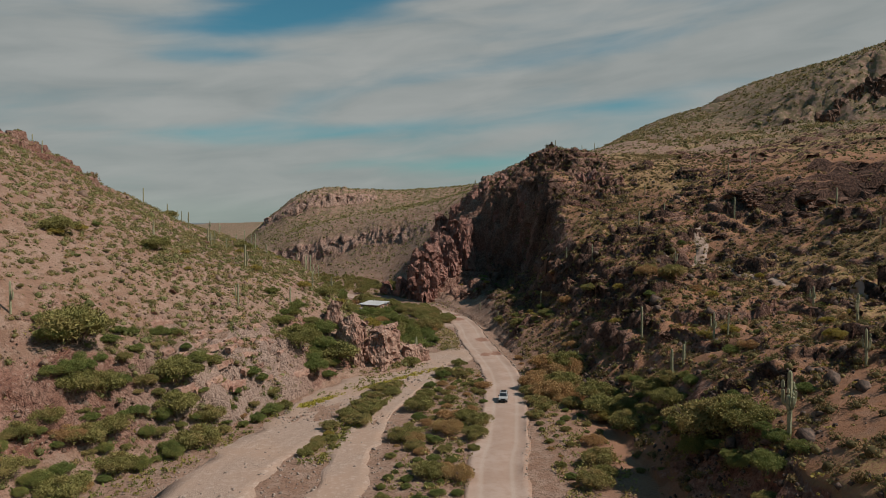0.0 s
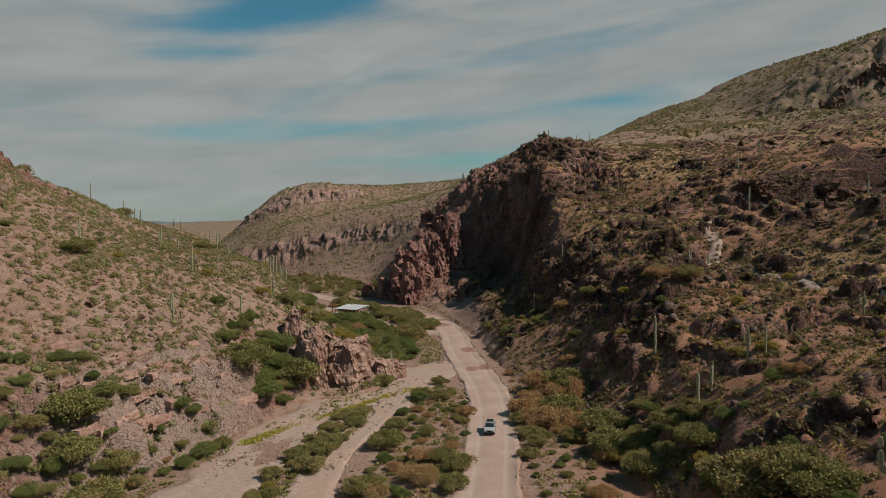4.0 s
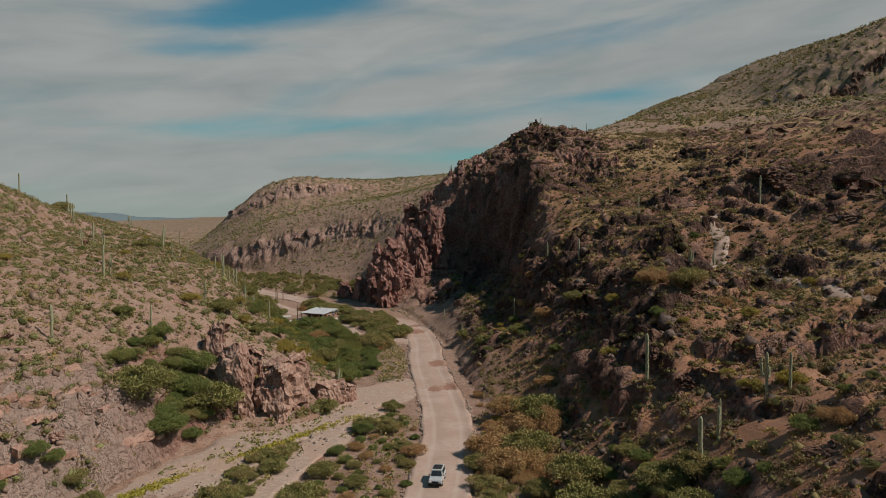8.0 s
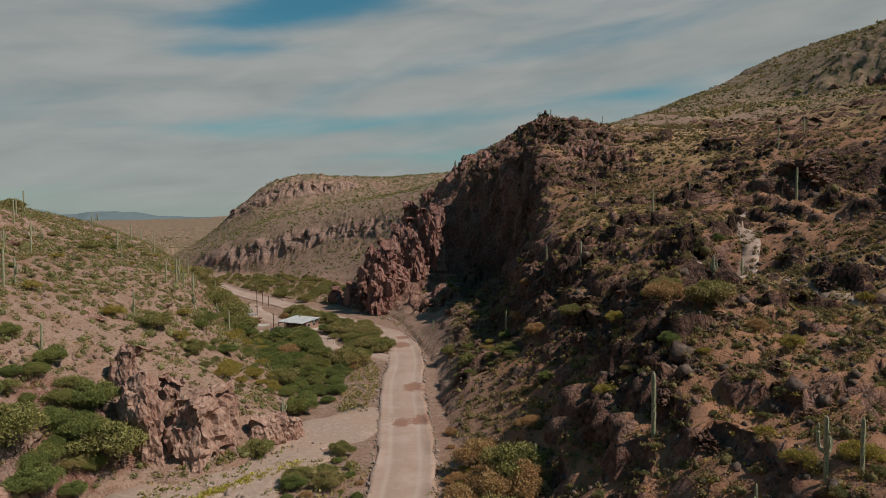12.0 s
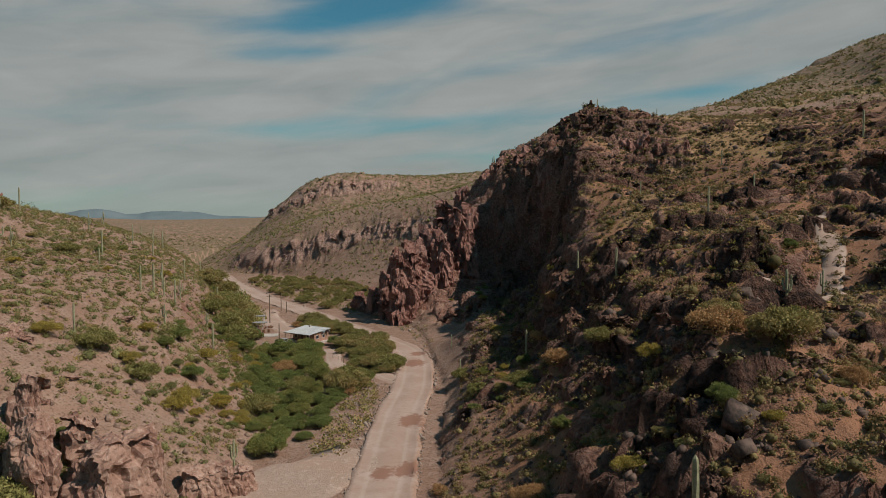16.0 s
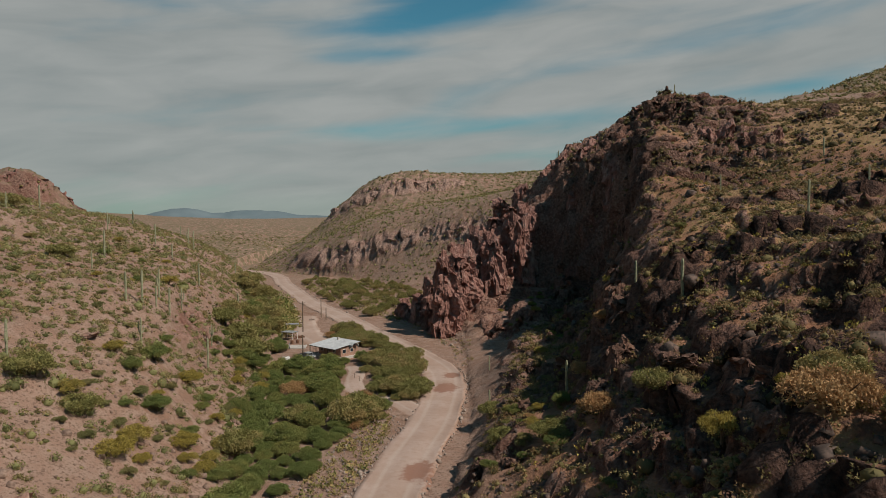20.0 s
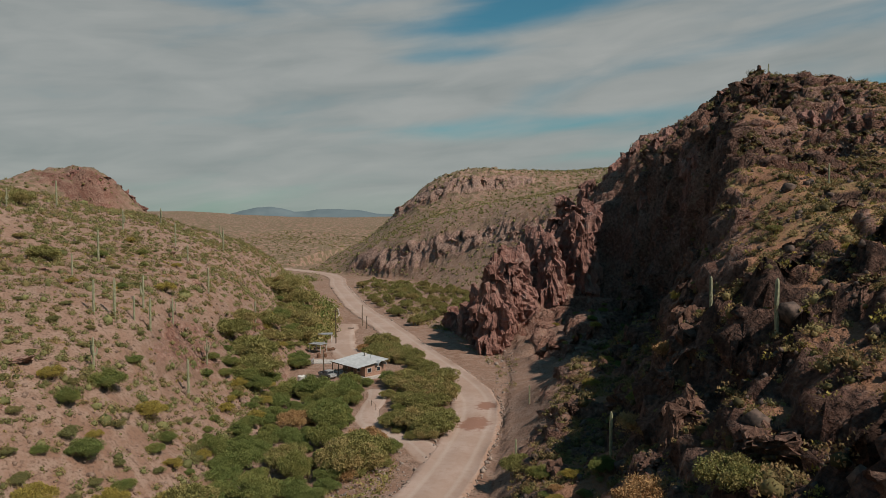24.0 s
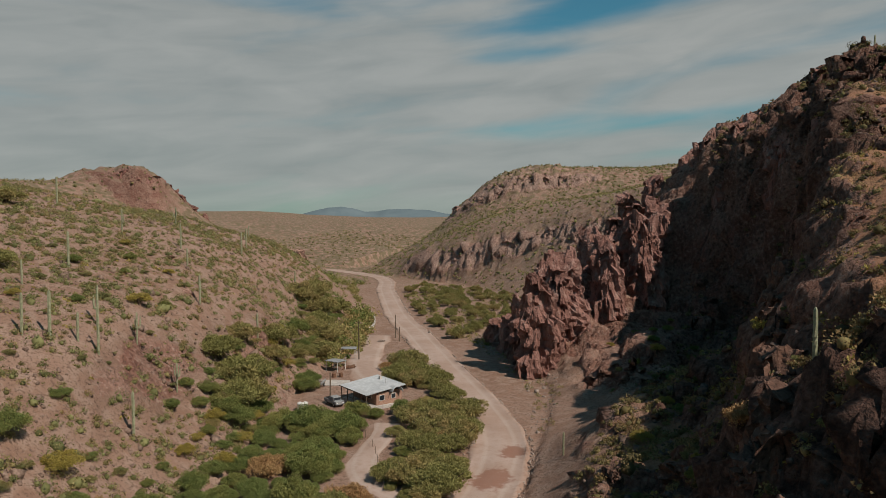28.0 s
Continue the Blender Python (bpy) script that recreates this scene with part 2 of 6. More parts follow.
WEST_LINES = [
    # crest, then the lower benches, the ledge and the red outcrop beside the wash
    [(-190, -260, 90), (-175, 60, 84), (-150, 170, 70), (-129, 217, 63), (-119, 233, 53), (-114, 255, 47), (-110, 282, 39), (-120, 320, 38), (-140, 352, 38),
     (-164, 400, 30), (-172, 450, 20), (-184, 495, 6)],
    [(-120, 60, 48), (-95, 130, 42), (-75, 183, 32.5), (-82, 245, 30), (-88, 266, 32), (-87, 325, 27), (-110, 390, 20), (-140, 440, 14)],
    [(-90, 40, 14), (-66, 100, 14), (-55, 118, 14), (-51, 137, 15.5), (-42, 160, 16), (-33, 190, 17), (-35, 229, 15), (-50, 261, 19), (-66, 310, 16)],
    [(-57, 106, 7), (-43, 129, 7.5), (-35, 150, 7.5), (-31, 160, 7)],
    [(-31, 188, 15), (-25.5, 183, 10), (-20.5, 182, 8), (-16, 184, 7), (-12.5, 187, 5), (-10, 193, 4.5)],
    [(-18, 193, 8.5), (-24, 229, 6), (-40, 262, 7)],
]
EAST_LINES = [
    [(38, 40, 11), (40, 85, 12), (50, 133, 15), (44, 153, 12.3)],
    [(75, -200, 26), (80, 60, 24), (84, 120, 23), (82, 150, 23), (79, 180, 23.5), (74, 215, 24), (64, 196, 24)],
    [(39.5, 212, 15), (41, 224, 20), (42, 244, 23.5), (42.5, 258, 25), (41.8, 272, 25.5), (42.5, 286, 26)],
    [(24, 212, 6), (25, 222, 7), (25.5, 240, 7.5), (24, 256, 6.5), (22, 270, 6.5), (20, 284, 8)],
    [(34, 224, 10.5), (35, 245, 11.5), (35.5, 260, 12), (35, 283, 13.5), (35.5, 297, 16)],
    [(50, 178, 23), (53, 186, 25.5), (54, 194, 26), (52, 202, 24.5)],
    [(46.5, 176, 18.5), (48.5, 186, 20.5), (49, 195, 21), (47, 203, 19.5)],
    [(49, 158, 17.5), (50.5, 166, 19.5), (50, 173, 19.5)],
    [(64, 207, 29), (68, 212, 31.5), (71, 219, 32)],
    [(60.5, 206, 24), (62.5, 201, 24), (67, 203, 24), (71.5, 208, 24.5)],
    [(160, -200, 62), (150, 60, 52), (140, 150, 46), (110, 230, 41), (87, 252, 37), (76, 270, 39), (66, 300, 42), (82, 338, 54)],
    [(8, 300, 1.5), (14, 312, 4), (19, 324, 7), (20, 336, 9), (18, 350, 11)],
    [(42, 295, 20), (40, 304, 18), (42, 317, 19), (43, 330, 20), (43, 344, 21), (40, 356, 22), (33, 366, 22), (26, 372, 22)],
    [(45.5, 287, 36), (47, 304, 41), (49.5, 318, 43), (50.5, 332, 50), (50, 346, 55), (47, 360, 58), (39, 373, 55), (31, 380, 52)],
    [(57, 330, 49), (66, 338, 53)],
    [(-12, 352, 12), (-8, 362, 19), (-2, 368, 23), (6, 372, 27), (13, 383, 36), (15, 400, 48), (18, 434, 60), (40, 480, 72)],
    [(10, 368, 15), (13, 382, 32), (18, 391, 46), (34, 386, 58), (48, 374, 60), (60, 362, 60), (72, 350, 58), (82, 338, 54)],
    [(30, 408, 60), (46, 404, 72), (62, 405, 82), (70, 414, 78), (78, 422, 77), (92, 450, 80), (106, 494, 87), (205, 640, 124), (330, 850, 190), (452, 1110, 236), (514, 1071, 246), (640, 1000, 272)],
    [(3, 346, 7), (8, 358, 12), (11, 366, 17)],
    [(110, 340, 62), (150, 330, 62), (210, 330, 74), (260, 300, 90), (330, 200, 110), (360, -100, 120)],
    [(250, 522, 98), (290, 521, 112), (340, 522, 130), (380, 525, 140)],
    [(108, 257, 44), (128, 263, 50), (150, 269, 55), (176, 272, 61)],
    [(106, 250, 36), (127, 255, 40), (150, 260, 44), (177, 262, 50)],
    [(170, 420, 84), (240, 480, 106), (262, 536, 118), (285, 538, 136), (308, 540, 150), (342, 542, 165), (400, 550, 190), (460, 560, 212)],
    [(276, 700, 140), (419, 1297, 236), (330, 1330, 198), (240, 1300, 150)],
]
NORTH_LINES = [
    [(-162, 643, 42), (-137, 640, 57), (-116, 645, 66), (-95, 655, 70), (-70, 665, 66), (-30, 680, 68), (20, 705, 75), (80, 740, 86), (140, 800, 100)],
    [(-166, 634, 33), (-140, 630, 44), (-113, 633, 51), (-86, 642, 54), (-40, 657, 57), (10, 672, 63)],
    [(-152, 558, 13), (-122, 541, 17), (-90, 537, 25), (-59, 532, 33), (-30, 519, 34), (0, 500, 38)],
    [(-156, 551, 4), (-121, 533, 6), (-89, 527, 13), (-57, 521, 21), (-28, 508, 23)],
    [(-185, 620, 16), (-200, 660, 14), (-180, 800, 22), (-150, 1000, 30)],
    [(-230, 420, 34), (-258, 440, 38), (-270, 456, 41), (-262, 480, 38), (-262, 505, 32)],
    [(-318, 448, 56), (-304, 453, 63), (-292, 461, 61), (-282, 467, 65), (-279, 482, 60), (-276, 497, 47), (-275, 510, 38), (-272, 530, 26)],
    [(-340, 468, 56), (-360, 474, 58), (-430, 480, 60), (-600, 420, 70)],
    [(-250, 620, 8), (-330, 700, 18), (-470, 720, 32), (-592, 824, 39), (-520, 900, 30), (-450, 960, 23), (-330, 1000, 21), (-200, 1000, 26), (-100, 1100, 36)],
    # the brown hills beyond the valley mouth
    [(-900, 1160, 43), (-840, 1230, 46), (-740, 1330, 36), (-600, 1400, 30), (-480, 1440, 28)],
    [(-330, 760, 22), (-360, 840, 30), (-300, 900, 24), (-250, 860, 26), (-205, 760, 17)],
    [(-262, 590, 4), (-300, 620, 12), (-262, 690, 15), (-232, 700, 9)],
    [(-230, 300, 48), (-300, 380, 50), (-420, 300, 70), (-500, 100, 90)],
    [(-900, 300, 60), (-1200, 1200, 30), (-900, 2200, 22), (0, 2600, 60), (900, 2400, 220), (1200, 900, 320), (900, 0, 200), (300, -600, 90), (-500, -600, 90)],
    [(-3000, 1000, 40), (-2500, 3500, 22), (0, 4500, 60), (2500, 3500, 200)],
]
# the middle of each sheer step on the northern hill
NORTH_STEPS = [[(-163, 637), (-138, 634), (-114, 638), (-90, 647), (-66, 659)], [(-154, 554), (-138, 547), (-121, 537), (-90, 532), (-58, 526), (-29, 513), (-1, 498)]]


def floor_offset(x, y):
    """Signed distance into the valley floor: plus on the floor, minus on the slopes."""
    w = np.array(densify(TOE_WEST, 3.0))
    e = np.array(densify(TOE_EAST, 3.0))
    dw = np.full(x.shape, 1e9)
    de = np.full(x.shape, 1e9)
    for k in range(len(w)):
        dw = np.minimum(dw, (x - w[k, 0]) ** 2 + (y - w[k, 1]) ** 2)
    for k in range(len(e)):
        de = np.minimum(de, (x - e[k, 0]) ** 2 + (y - e[k, 1]) ** 2)
    inside = (x > np.interp(y, w[:, 1], w[:, 0])) & (x < np.interp(y, e[:, 1], e[:, 0]))
    d = np.sqrt(np.minimum(dw, de))
    return np.where(inside, d, -d)


class Landform:
    """A surface stretched over the toe, bench and crest lines."""

    def __init__(self):
        pts = []
        for line in WEST_LINES + EAST_LINES + NORTH_LINES + [TOE_WEST, TOE_EAST]:
            far = max(abs(p[0]) for p in line) > 320
            pts += densify(line, 60.0 if far else 4.5)
        pts += [(x, y, 0.4) for x, y in densify(ROAD_LINE, 12.0)]
        pts += [(x - 22, y, 0.3) for x, y in densify([(0, -100), (0, 150)], 12.0)]
        keep = []
        for p in pts:
            if all((p[0] - q[0]) ** 2 + (p[1] - q[1]) ** 2 > 9 for q in keep):
                keep.append(p)
        self.c = np.array(keep)
        n = len(keep)
        d = np.sqrt((self.c[:, None, 0] - self.c[None, :, 0]) ** 2 + (self.c[:, None, 1] - self.c[None, :, 1]) ** 2 + 3.0)
        a = np.zeros((n + 1, n + 1))
        a[:n, :n] = d
        a[n, :n] = a[:n, n] = 1
        self.w = np.linalg.solve(a, np.append(self.c[:, 2], 0))

    def __call__(self, x, y):
        shape = x.shape
        x, y = x.ravel(), y.ravel()
        out = np.empty(x.size)
        for k in range(0, x.size, 20000):
            s = slice(k, k + 20000)
            out[s] = np.sqrt((x[s, None] - self.c[:, 0]) ** 2 + (y[s, None] - self.c[:, 1]) ** 2 + 3.0) @ self.w[:-1] + self.w[-1]
        return out.reshape(shape)


landform = Landform()
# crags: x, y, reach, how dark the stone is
# alcove, near face and high bluff are darkened to put in their shade
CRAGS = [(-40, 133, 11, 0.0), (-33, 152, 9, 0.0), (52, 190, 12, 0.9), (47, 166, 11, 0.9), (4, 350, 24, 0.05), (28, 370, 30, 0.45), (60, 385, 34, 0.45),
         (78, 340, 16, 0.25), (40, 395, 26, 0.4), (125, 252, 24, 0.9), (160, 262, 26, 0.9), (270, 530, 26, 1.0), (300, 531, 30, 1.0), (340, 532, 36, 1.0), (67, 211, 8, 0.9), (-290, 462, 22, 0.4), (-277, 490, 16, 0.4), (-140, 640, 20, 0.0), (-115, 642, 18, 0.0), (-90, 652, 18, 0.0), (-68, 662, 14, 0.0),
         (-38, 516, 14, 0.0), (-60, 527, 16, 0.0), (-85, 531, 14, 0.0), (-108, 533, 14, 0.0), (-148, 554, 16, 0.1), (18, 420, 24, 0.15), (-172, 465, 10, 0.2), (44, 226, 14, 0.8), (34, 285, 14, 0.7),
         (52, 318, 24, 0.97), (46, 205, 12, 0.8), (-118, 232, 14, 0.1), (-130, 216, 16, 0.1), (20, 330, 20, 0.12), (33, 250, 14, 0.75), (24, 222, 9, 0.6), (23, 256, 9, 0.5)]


def surface(x, y):
    """Height, rock, bed and darkness over arrays of places."""
    z = landform(x, y)
    into = floor_offset(x, y)
    hill = step(0.5, 9.0, -into)
    rock = np.zeros_like(x)
    dark_shade = np.zeros_like(x)
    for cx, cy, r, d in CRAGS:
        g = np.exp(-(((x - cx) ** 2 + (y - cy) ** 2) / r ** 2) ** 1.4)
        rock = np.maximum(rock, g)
        dark_shade = np.maximum(dark_shade, g * d)
    rough = 0.35 + 0.65 * step(-0.2, 0.5, fbm(x / 55, y / 55, seed=31))
    z = z + hill * (fbm(x / 34, y / 34, seed=3) * 1.3 + fbm(x / 9, y / 9, octaves=3, seed=5) * 0.55 * rough)
    ridged = 1 - np.abs(fbm(x / 15, y / 15, octaves=4, gain=0.55, seed=9)) * 1.6
    z = z + hill * rock * (ridged - 0.45) * (1.5 + 1.7 * step(520, 430, y) + 6.0 * step(200, 240, x))
    zero = np.zeros_like(x)
    wx, wy = x + 1.2 * fbm(x / 6, y / 6, octaves=2, seed=77), y + 1.2 * fbm(x / 6, y / 6, octaves=2, seed=78)
    blocks = cells(wx / 6.5, wy / 6.5, zero, 81) * 0.55 + cells(wx / 2.6, wy / 2.6, zero, 85) * 0.4 + (0.55 - np.abs(fbm(x / 6, y / 6, octaves=4, gain=0.6, seed=87)) * 1.5) * 1.9
    # thin tilted strata of the western ledge
    strata = np.exp(-(((x + 42) / 15) ** 2 + ((y - 138) / 24) ** 2) ** 1.5)
    bed_no = (z + 0.10 * x - 0.06 * y) / 1.5 + 0.35 * fbm(x / 9, y / 9, seed=14)
    part_no = bed_no - np.floor(bed_no)
    z = z + hill * strata * (step(0.35, 0.6, part_no) - part_no) * 1.35
    # broken blocks and knobs over the eastern slope
    east = step(20, 45, x) * step(480, 380, y)
    knob = step(0.12, 0.42, fbm(x / 17, y / 17, octaves=3, seed=71))
    z = z + hill * east * knob * (0.8 + 1.3 * fbm(x / 5, y / 5, octaves=2, seed=73) + 0.9 * cells(x / 3.4, y / 3.4, zero, 75))
    rock = np.maximum(rock, 0.6 * east * knob)
    dark_shade = np.maximum(dark_shade, 0.8 * east * knob)
    blocks = blocks * (1 - 0.5 * step(20, 26, x) * step(300, 280, y))
    blocks = blocks * (0.35 + 0.65 * step(520, 420, y)) * (0.5 + 0.5 * step(220, 150, np.abs(x)))
    z = z + hill * rock * step(900, 700, y) * blocks * np.where(rock > 0.2, 1.0, rock * 5)
    # ledges
    ledge = z / 3.2 + fbm(x / 20, y / 20, seed=12) * 0.5
    frac = ledge - np.floor(ledge)
    z = z + hill * rock * (step(0.35, 0.65, frac) - frac) * 2.4
    # shelves and bluffs step up the eastern slope
    bluffs = step(30, 38, x) * step(135, 100, x) * step(110, 150, y) * step(348, 325, y) * step(-0.4, 0.1, fbm(x / 30, y / 30, seed=16))
    bluffs = bluffs * (1 - np.exp(-(((x - 70) / 16) ** 2 + ((y - 205) / 26) ** 2) ** 2))
    shelf = z / 6.0 + fbm(x / 17, y / 17, octaves=4, seed=15) * 1.2
    fr = shelf - np.floor(shelf)
    z = z + hill * bluffs * 0.6 * ((step(0.58, 0.95, fr) - fr) * 6.0 + 1.3)
    # the floor: wash channel, gravel, low banks
    z = np.where(into > 0, 0.25 + fbm(x / 12, y / 12, octaves=3, seed=21) * 0.22 * step(0, 5, into), z)
    rd = np.full(x.shape, 1e9)
    for px_, py_ in densify(ROAD_LINE, 4.0):
        rd = np.minimum(rd, (x - px_) ** 2 + (y - py_) ** 2)
    z = np.where(into > 0, z + (0.2 - z) * step(8.5, 5.5, np.sqrt(rd)), z)
    return z, rock * hill, into, dark_shade


def spread(zones, first, last, growth):
    """Grid lines: even within the zones (from, to, gap), wider and wider outside."""
    mid = [v for lo, hi, gap in zones for v in np.arange(lo, hi - 0.3 * gap, gap)]
    up, v, s = [], zones[-1][1], zones[-1][2]
    while v < last:
        up.append(v)
        s *= growth
        v += s
    down, s = [], zones[0][2]
    v = zones[0][0] - s
    while v > first:
        down.append(v)
        s *= growth
        v -= s
    return np.array([first] + down[::-1] + mid + up + [last])


def grid_mesh(name, xyz):
    ny, nx = xyz.shape[:2]
    idx = np.arange(ny * nx).reshape(ny, nx)
    quads = np.stack([idx[:-1, :-1], idx[:-1, 1:], idx[1:, 1:], idx[1:, :-1]], -1).reshape(-1, 4)
    return raw_mesh(name, xyz.reshape(-1, 3), quads)


def raw_mesh(name, verts, faces):
    """A mesh from arrays; faces all of one size."""
    me = bpy.data.meshes.new(name)
    k = faces.shape[1]
    me.vertices.add(len(verts))
    me.vertices.foreach_set("co", np.ascontiguousarray(verts, dtype=np.float32).ravel())
    me.loops.add(faces.size)
    me.loops.foreach_set("vertex_index", np.ascontiguousarray(faces, dtype=np.int32).ravel())
    me.polygons.add(len(faces))
    me.polygons.foreach_set("loop_start", np.arange(0, faces.size, k, dtype=np.int32))
    me.update(calc_edges=True)
    return me


def add_values(me, name, values):
    at = me.attributes.new(name, "FLOAT", "POINT")
    at.data.foreach_set("value", np.ascontiguousarray(values, dtype=np.float32).ravel())


GX = spread([(-320, -132, 2.6), (-132, 118, 0.8), (118, 360, 3.0)], -4600, 4600, 1.09)
GY = spread([(60, 412, 0.8), (412, 690, 1.9)], -900, 4800, 1.06)
gx, gy = np.meshgrid(GX, GY)
gz, grock, ginto, gdark_shade = surface(gx, gy)
dzx = np.gradient(gz, axis=1) / np.gradient(gx, axis=1)
dzy = np.gradient(gz, axis=0) / np.gradient(gy, axis=0)
gslope = np.hypot(dzx, dzy)
steep = np.clip(np.where((gx < -2) & (gy > 186) & (gy < 430), step(1.0, 1.5, gslope), step(0.68, 1.15, gslope)) * np.maximum(step(-1, 3, -ginto), step(1.0, 1.6, gslope)) * (0.12 + 0.88 * step(500, 440, gy)) + 0.55 * grock * step(520, 440, gy), 0, 1)
rim = np.full(gx.shape, 1e9)
for line in NORTH_STEPS:
    for px_, py_ in densify(line, 2.5):
        rim = np.minimum(rim, (gx - px_) ** 2 + (gy - py_) ** 2)
rim = step(6.5, 2.5, np.sqrt(rim) + 1.5 * fbm(gx / 7, gy / 7, seed=64))
steep = np.maximum(steep, rim)
near = step(1400, 500, np.hypot(gx, gy - 200))
# columns and blocks stand out of the steep faces
out_x, out_y = -dzx / (gslope + 0.05), -dzy / (gslope + 0.05)
push = steep * near * step(0.3, 1.2, gslope) * (1.9 * cells(gx / 6.5, gy / 6.5, gz / 19, 101) + 1.0 * cells(gx / 2.6, gy / 2.6, gz / 6, 105) + 0.8 * fbm(gx / 3, gy / 3, gz / 5, octaves=3, seed=41))
# the fins of the red prow are rocks of their own
push = push * (1 - 0.8 * step(328, 338, gy) * step(27, 21, gx) * step(440, 425, gy))
push = push * (1 - 0.45 * step(0, -8, gx) * step(300, 280, gy)) * step(800, 690, gy) * (1 + 0.5 * rim) * (1 - 0.3 * step(20, 26, gx) * step(300, 280, gy))
ox, oy = push * out_x, push * out_y
ox = ox + steep * near * 0.5 * fbm(gx / 2.5, gy / 2.5, gz / 2.5, octaves=2, seed=43)
oz = (steep + 0.25 * step(22, 30, gx) * step(2, 8, -ginto)) * near * (0.8 * fbm(gx / 4, gy / 4, gz / 4, octaves=3, seed=53) + 0.35 * cells(gx / 1.9, gy / 1.9, gz / 2, 109))
GROUND_Z = gz + oz
ground_me = grid_mesh("ground", np.stack([gx + ox, gy + oy, GROUND_Z], -1))
add_values(ground_me, "rock", steep)
add_values(ground_me, "dark_shade", np.clip(gdark_shade + 0.25 * step(40, 60, gx) * (gy < 300), 0, 1))
add_values(ground_me, "bed", step(-0.5, 3.0, ginto) * step(225, 205, gy) * 0.3)
add_values(ground_me, "pale", 0.55 * rim + np.exp(-(((gx + 40) / 17) ** 2 + ((gy - 138) / 26) ** 2) ** 2))
add_values(ground_me, "red", step(18, 34, gx) * step(420, 330, gy))
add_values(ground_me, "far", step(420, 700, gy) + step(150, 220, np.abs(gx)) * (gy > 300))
add_values(ground_me, "straw", step(0.0, 0.5, fbm(gx / 22, gy / 22, seed=61)) * step(30, 50, gx) * (gy < 480))
ground_me.materials.append(MAT_GROUND)
ground = tagged(new("ground", ground_me), "dry red desert hills and canyon floor with rocky crags", "ground", kind="structure")


def height(x, y):
    """The ground's height at arrays of places, by the grid."""
    x, y = np.atleast_1d(np.asarray(x, float)), np.atleast_1d(np.asarray(y, float))
    i = np.clip(np.searchsorted(GX, x) - 1, 0, len(GX) - 2)
    j = np.clip(np.searchsorted(GY, y) - 1, 0, len(GY) - 2)
    u, v = (x - GX[i]) / (GX[i + 1] - GX[i]), (y - GY[j]) / (GY[j + 1] - GY[j])
    return (GROUND_Z[j, i] * (1 - u) * (1 - v) + GROUND_Z[j, i + 1] * u * (1 - v) + GROUND_Z[j + 1, i] * (1 - u) * v + GROUND_Z[j + 1, i + 1] * u * v)


# ---- small builders ----
def part(name, shape, mat, parent, label="", smooth=False):
    """Links a bmesh or a mesh as one object under its thing."""
    if isinstance(shape, bmesh.types.BMesh):
        me = bpy.data.meshes.new(name)
        shape.to_mesh(me)
        shape.free()
    else:
        me = shape
    if mat is not None and not me.materials:
        me.materials.append(mat)
    if smooth:
        me.polygons.foreach_set("use_smooth", [True] * len(me.polygons))
    ob = new(name, me)
    ob.parent = parent
    if label:
        ob["label"] = label
    return ob


def box(w, d, h, at=(0, 0, 0), bevel=0.0, turn=0.0):
    """A box standing on at, bevelled."""
    bm = bmesh.new()
    bmesh.ops.create_cube(bm, size=1.0)
    bmesh.ops.scale(bm, vec=(w, d, h), verts=bm.verts)
    bmesh.ops.translate(bm, vec=(0, 0, h / 2), verts=bm.verts)
    if bevel:
        bmesh.ops.bevel(bm, geom=list(bm.edges), offset=bevel, segments=2, affect="EDGES", profile=0.6)
    bmesh.ops.transform(bm, matrix=pose(*at, 0, 0, turn), verts=bm.verts)
    return bm


def tube(points, radii, sides=8, cap=True):
    """A tapered tube through points."""
    bm = bmesh.new()
    rings = []
    for k, (p, r) in enumerate(zip(points, radii)):
        a = Vector(points[max(k - 1, 0)])
        b = Vector(points[min(k + 1, len(points) - 1)])
        q = (b - a).to_track_quat("Z", "Y")
        rings.append([bm.verts.new(Vector(p) + q @ Vector((r * math.cos(2 * math.pi * s / sides), r * math.sin(2 * math.pi * s / sides), 0))) for s in range(sides)])
    for lo, hi in zip(rings[:-1], rings[1:]):
        for s in range(sides):
            bm.faces.new((lo[s], lo[(s + 1) % sides], hi[(s + 1) % sides], hi[s]))
    if cap:
        bm.faces.new(rings[0][::-1])
        bm.faces.new(rings[-1])
    return bm


def plain(name, low, high, scale=3.0, rough=0.8, metal=0.0, bump=0.2):
    mat, t, b = material(name)
    where = node(t, "ShaderNodeTexCoord").outputs["Object"]
    n = grain(t, scale, 5.0, 0.6, where)
    m = grain(t, scale * 0.18, 3.0, 0.5, where)
    tone = blend(t, ramp(t, n, 0.35, 0.65), low, high)
    tone = blend(t, ramp(t, m, 0.4, 0.7, 0.0, 0.35), tone, tuple(c * 0.6 for c in low))
    t.links.new(tone, b.inputs["Base Color"])
    b.inputs["Roughness"].default_value, b.inputs["Metallic"].default_value = rough, metal
    b.inputs["Specular IOR Level"].default_value = 0.15 if rough > 0.75 else 0.5
    relief(t, b, n, bump, 0.03)
    return mat


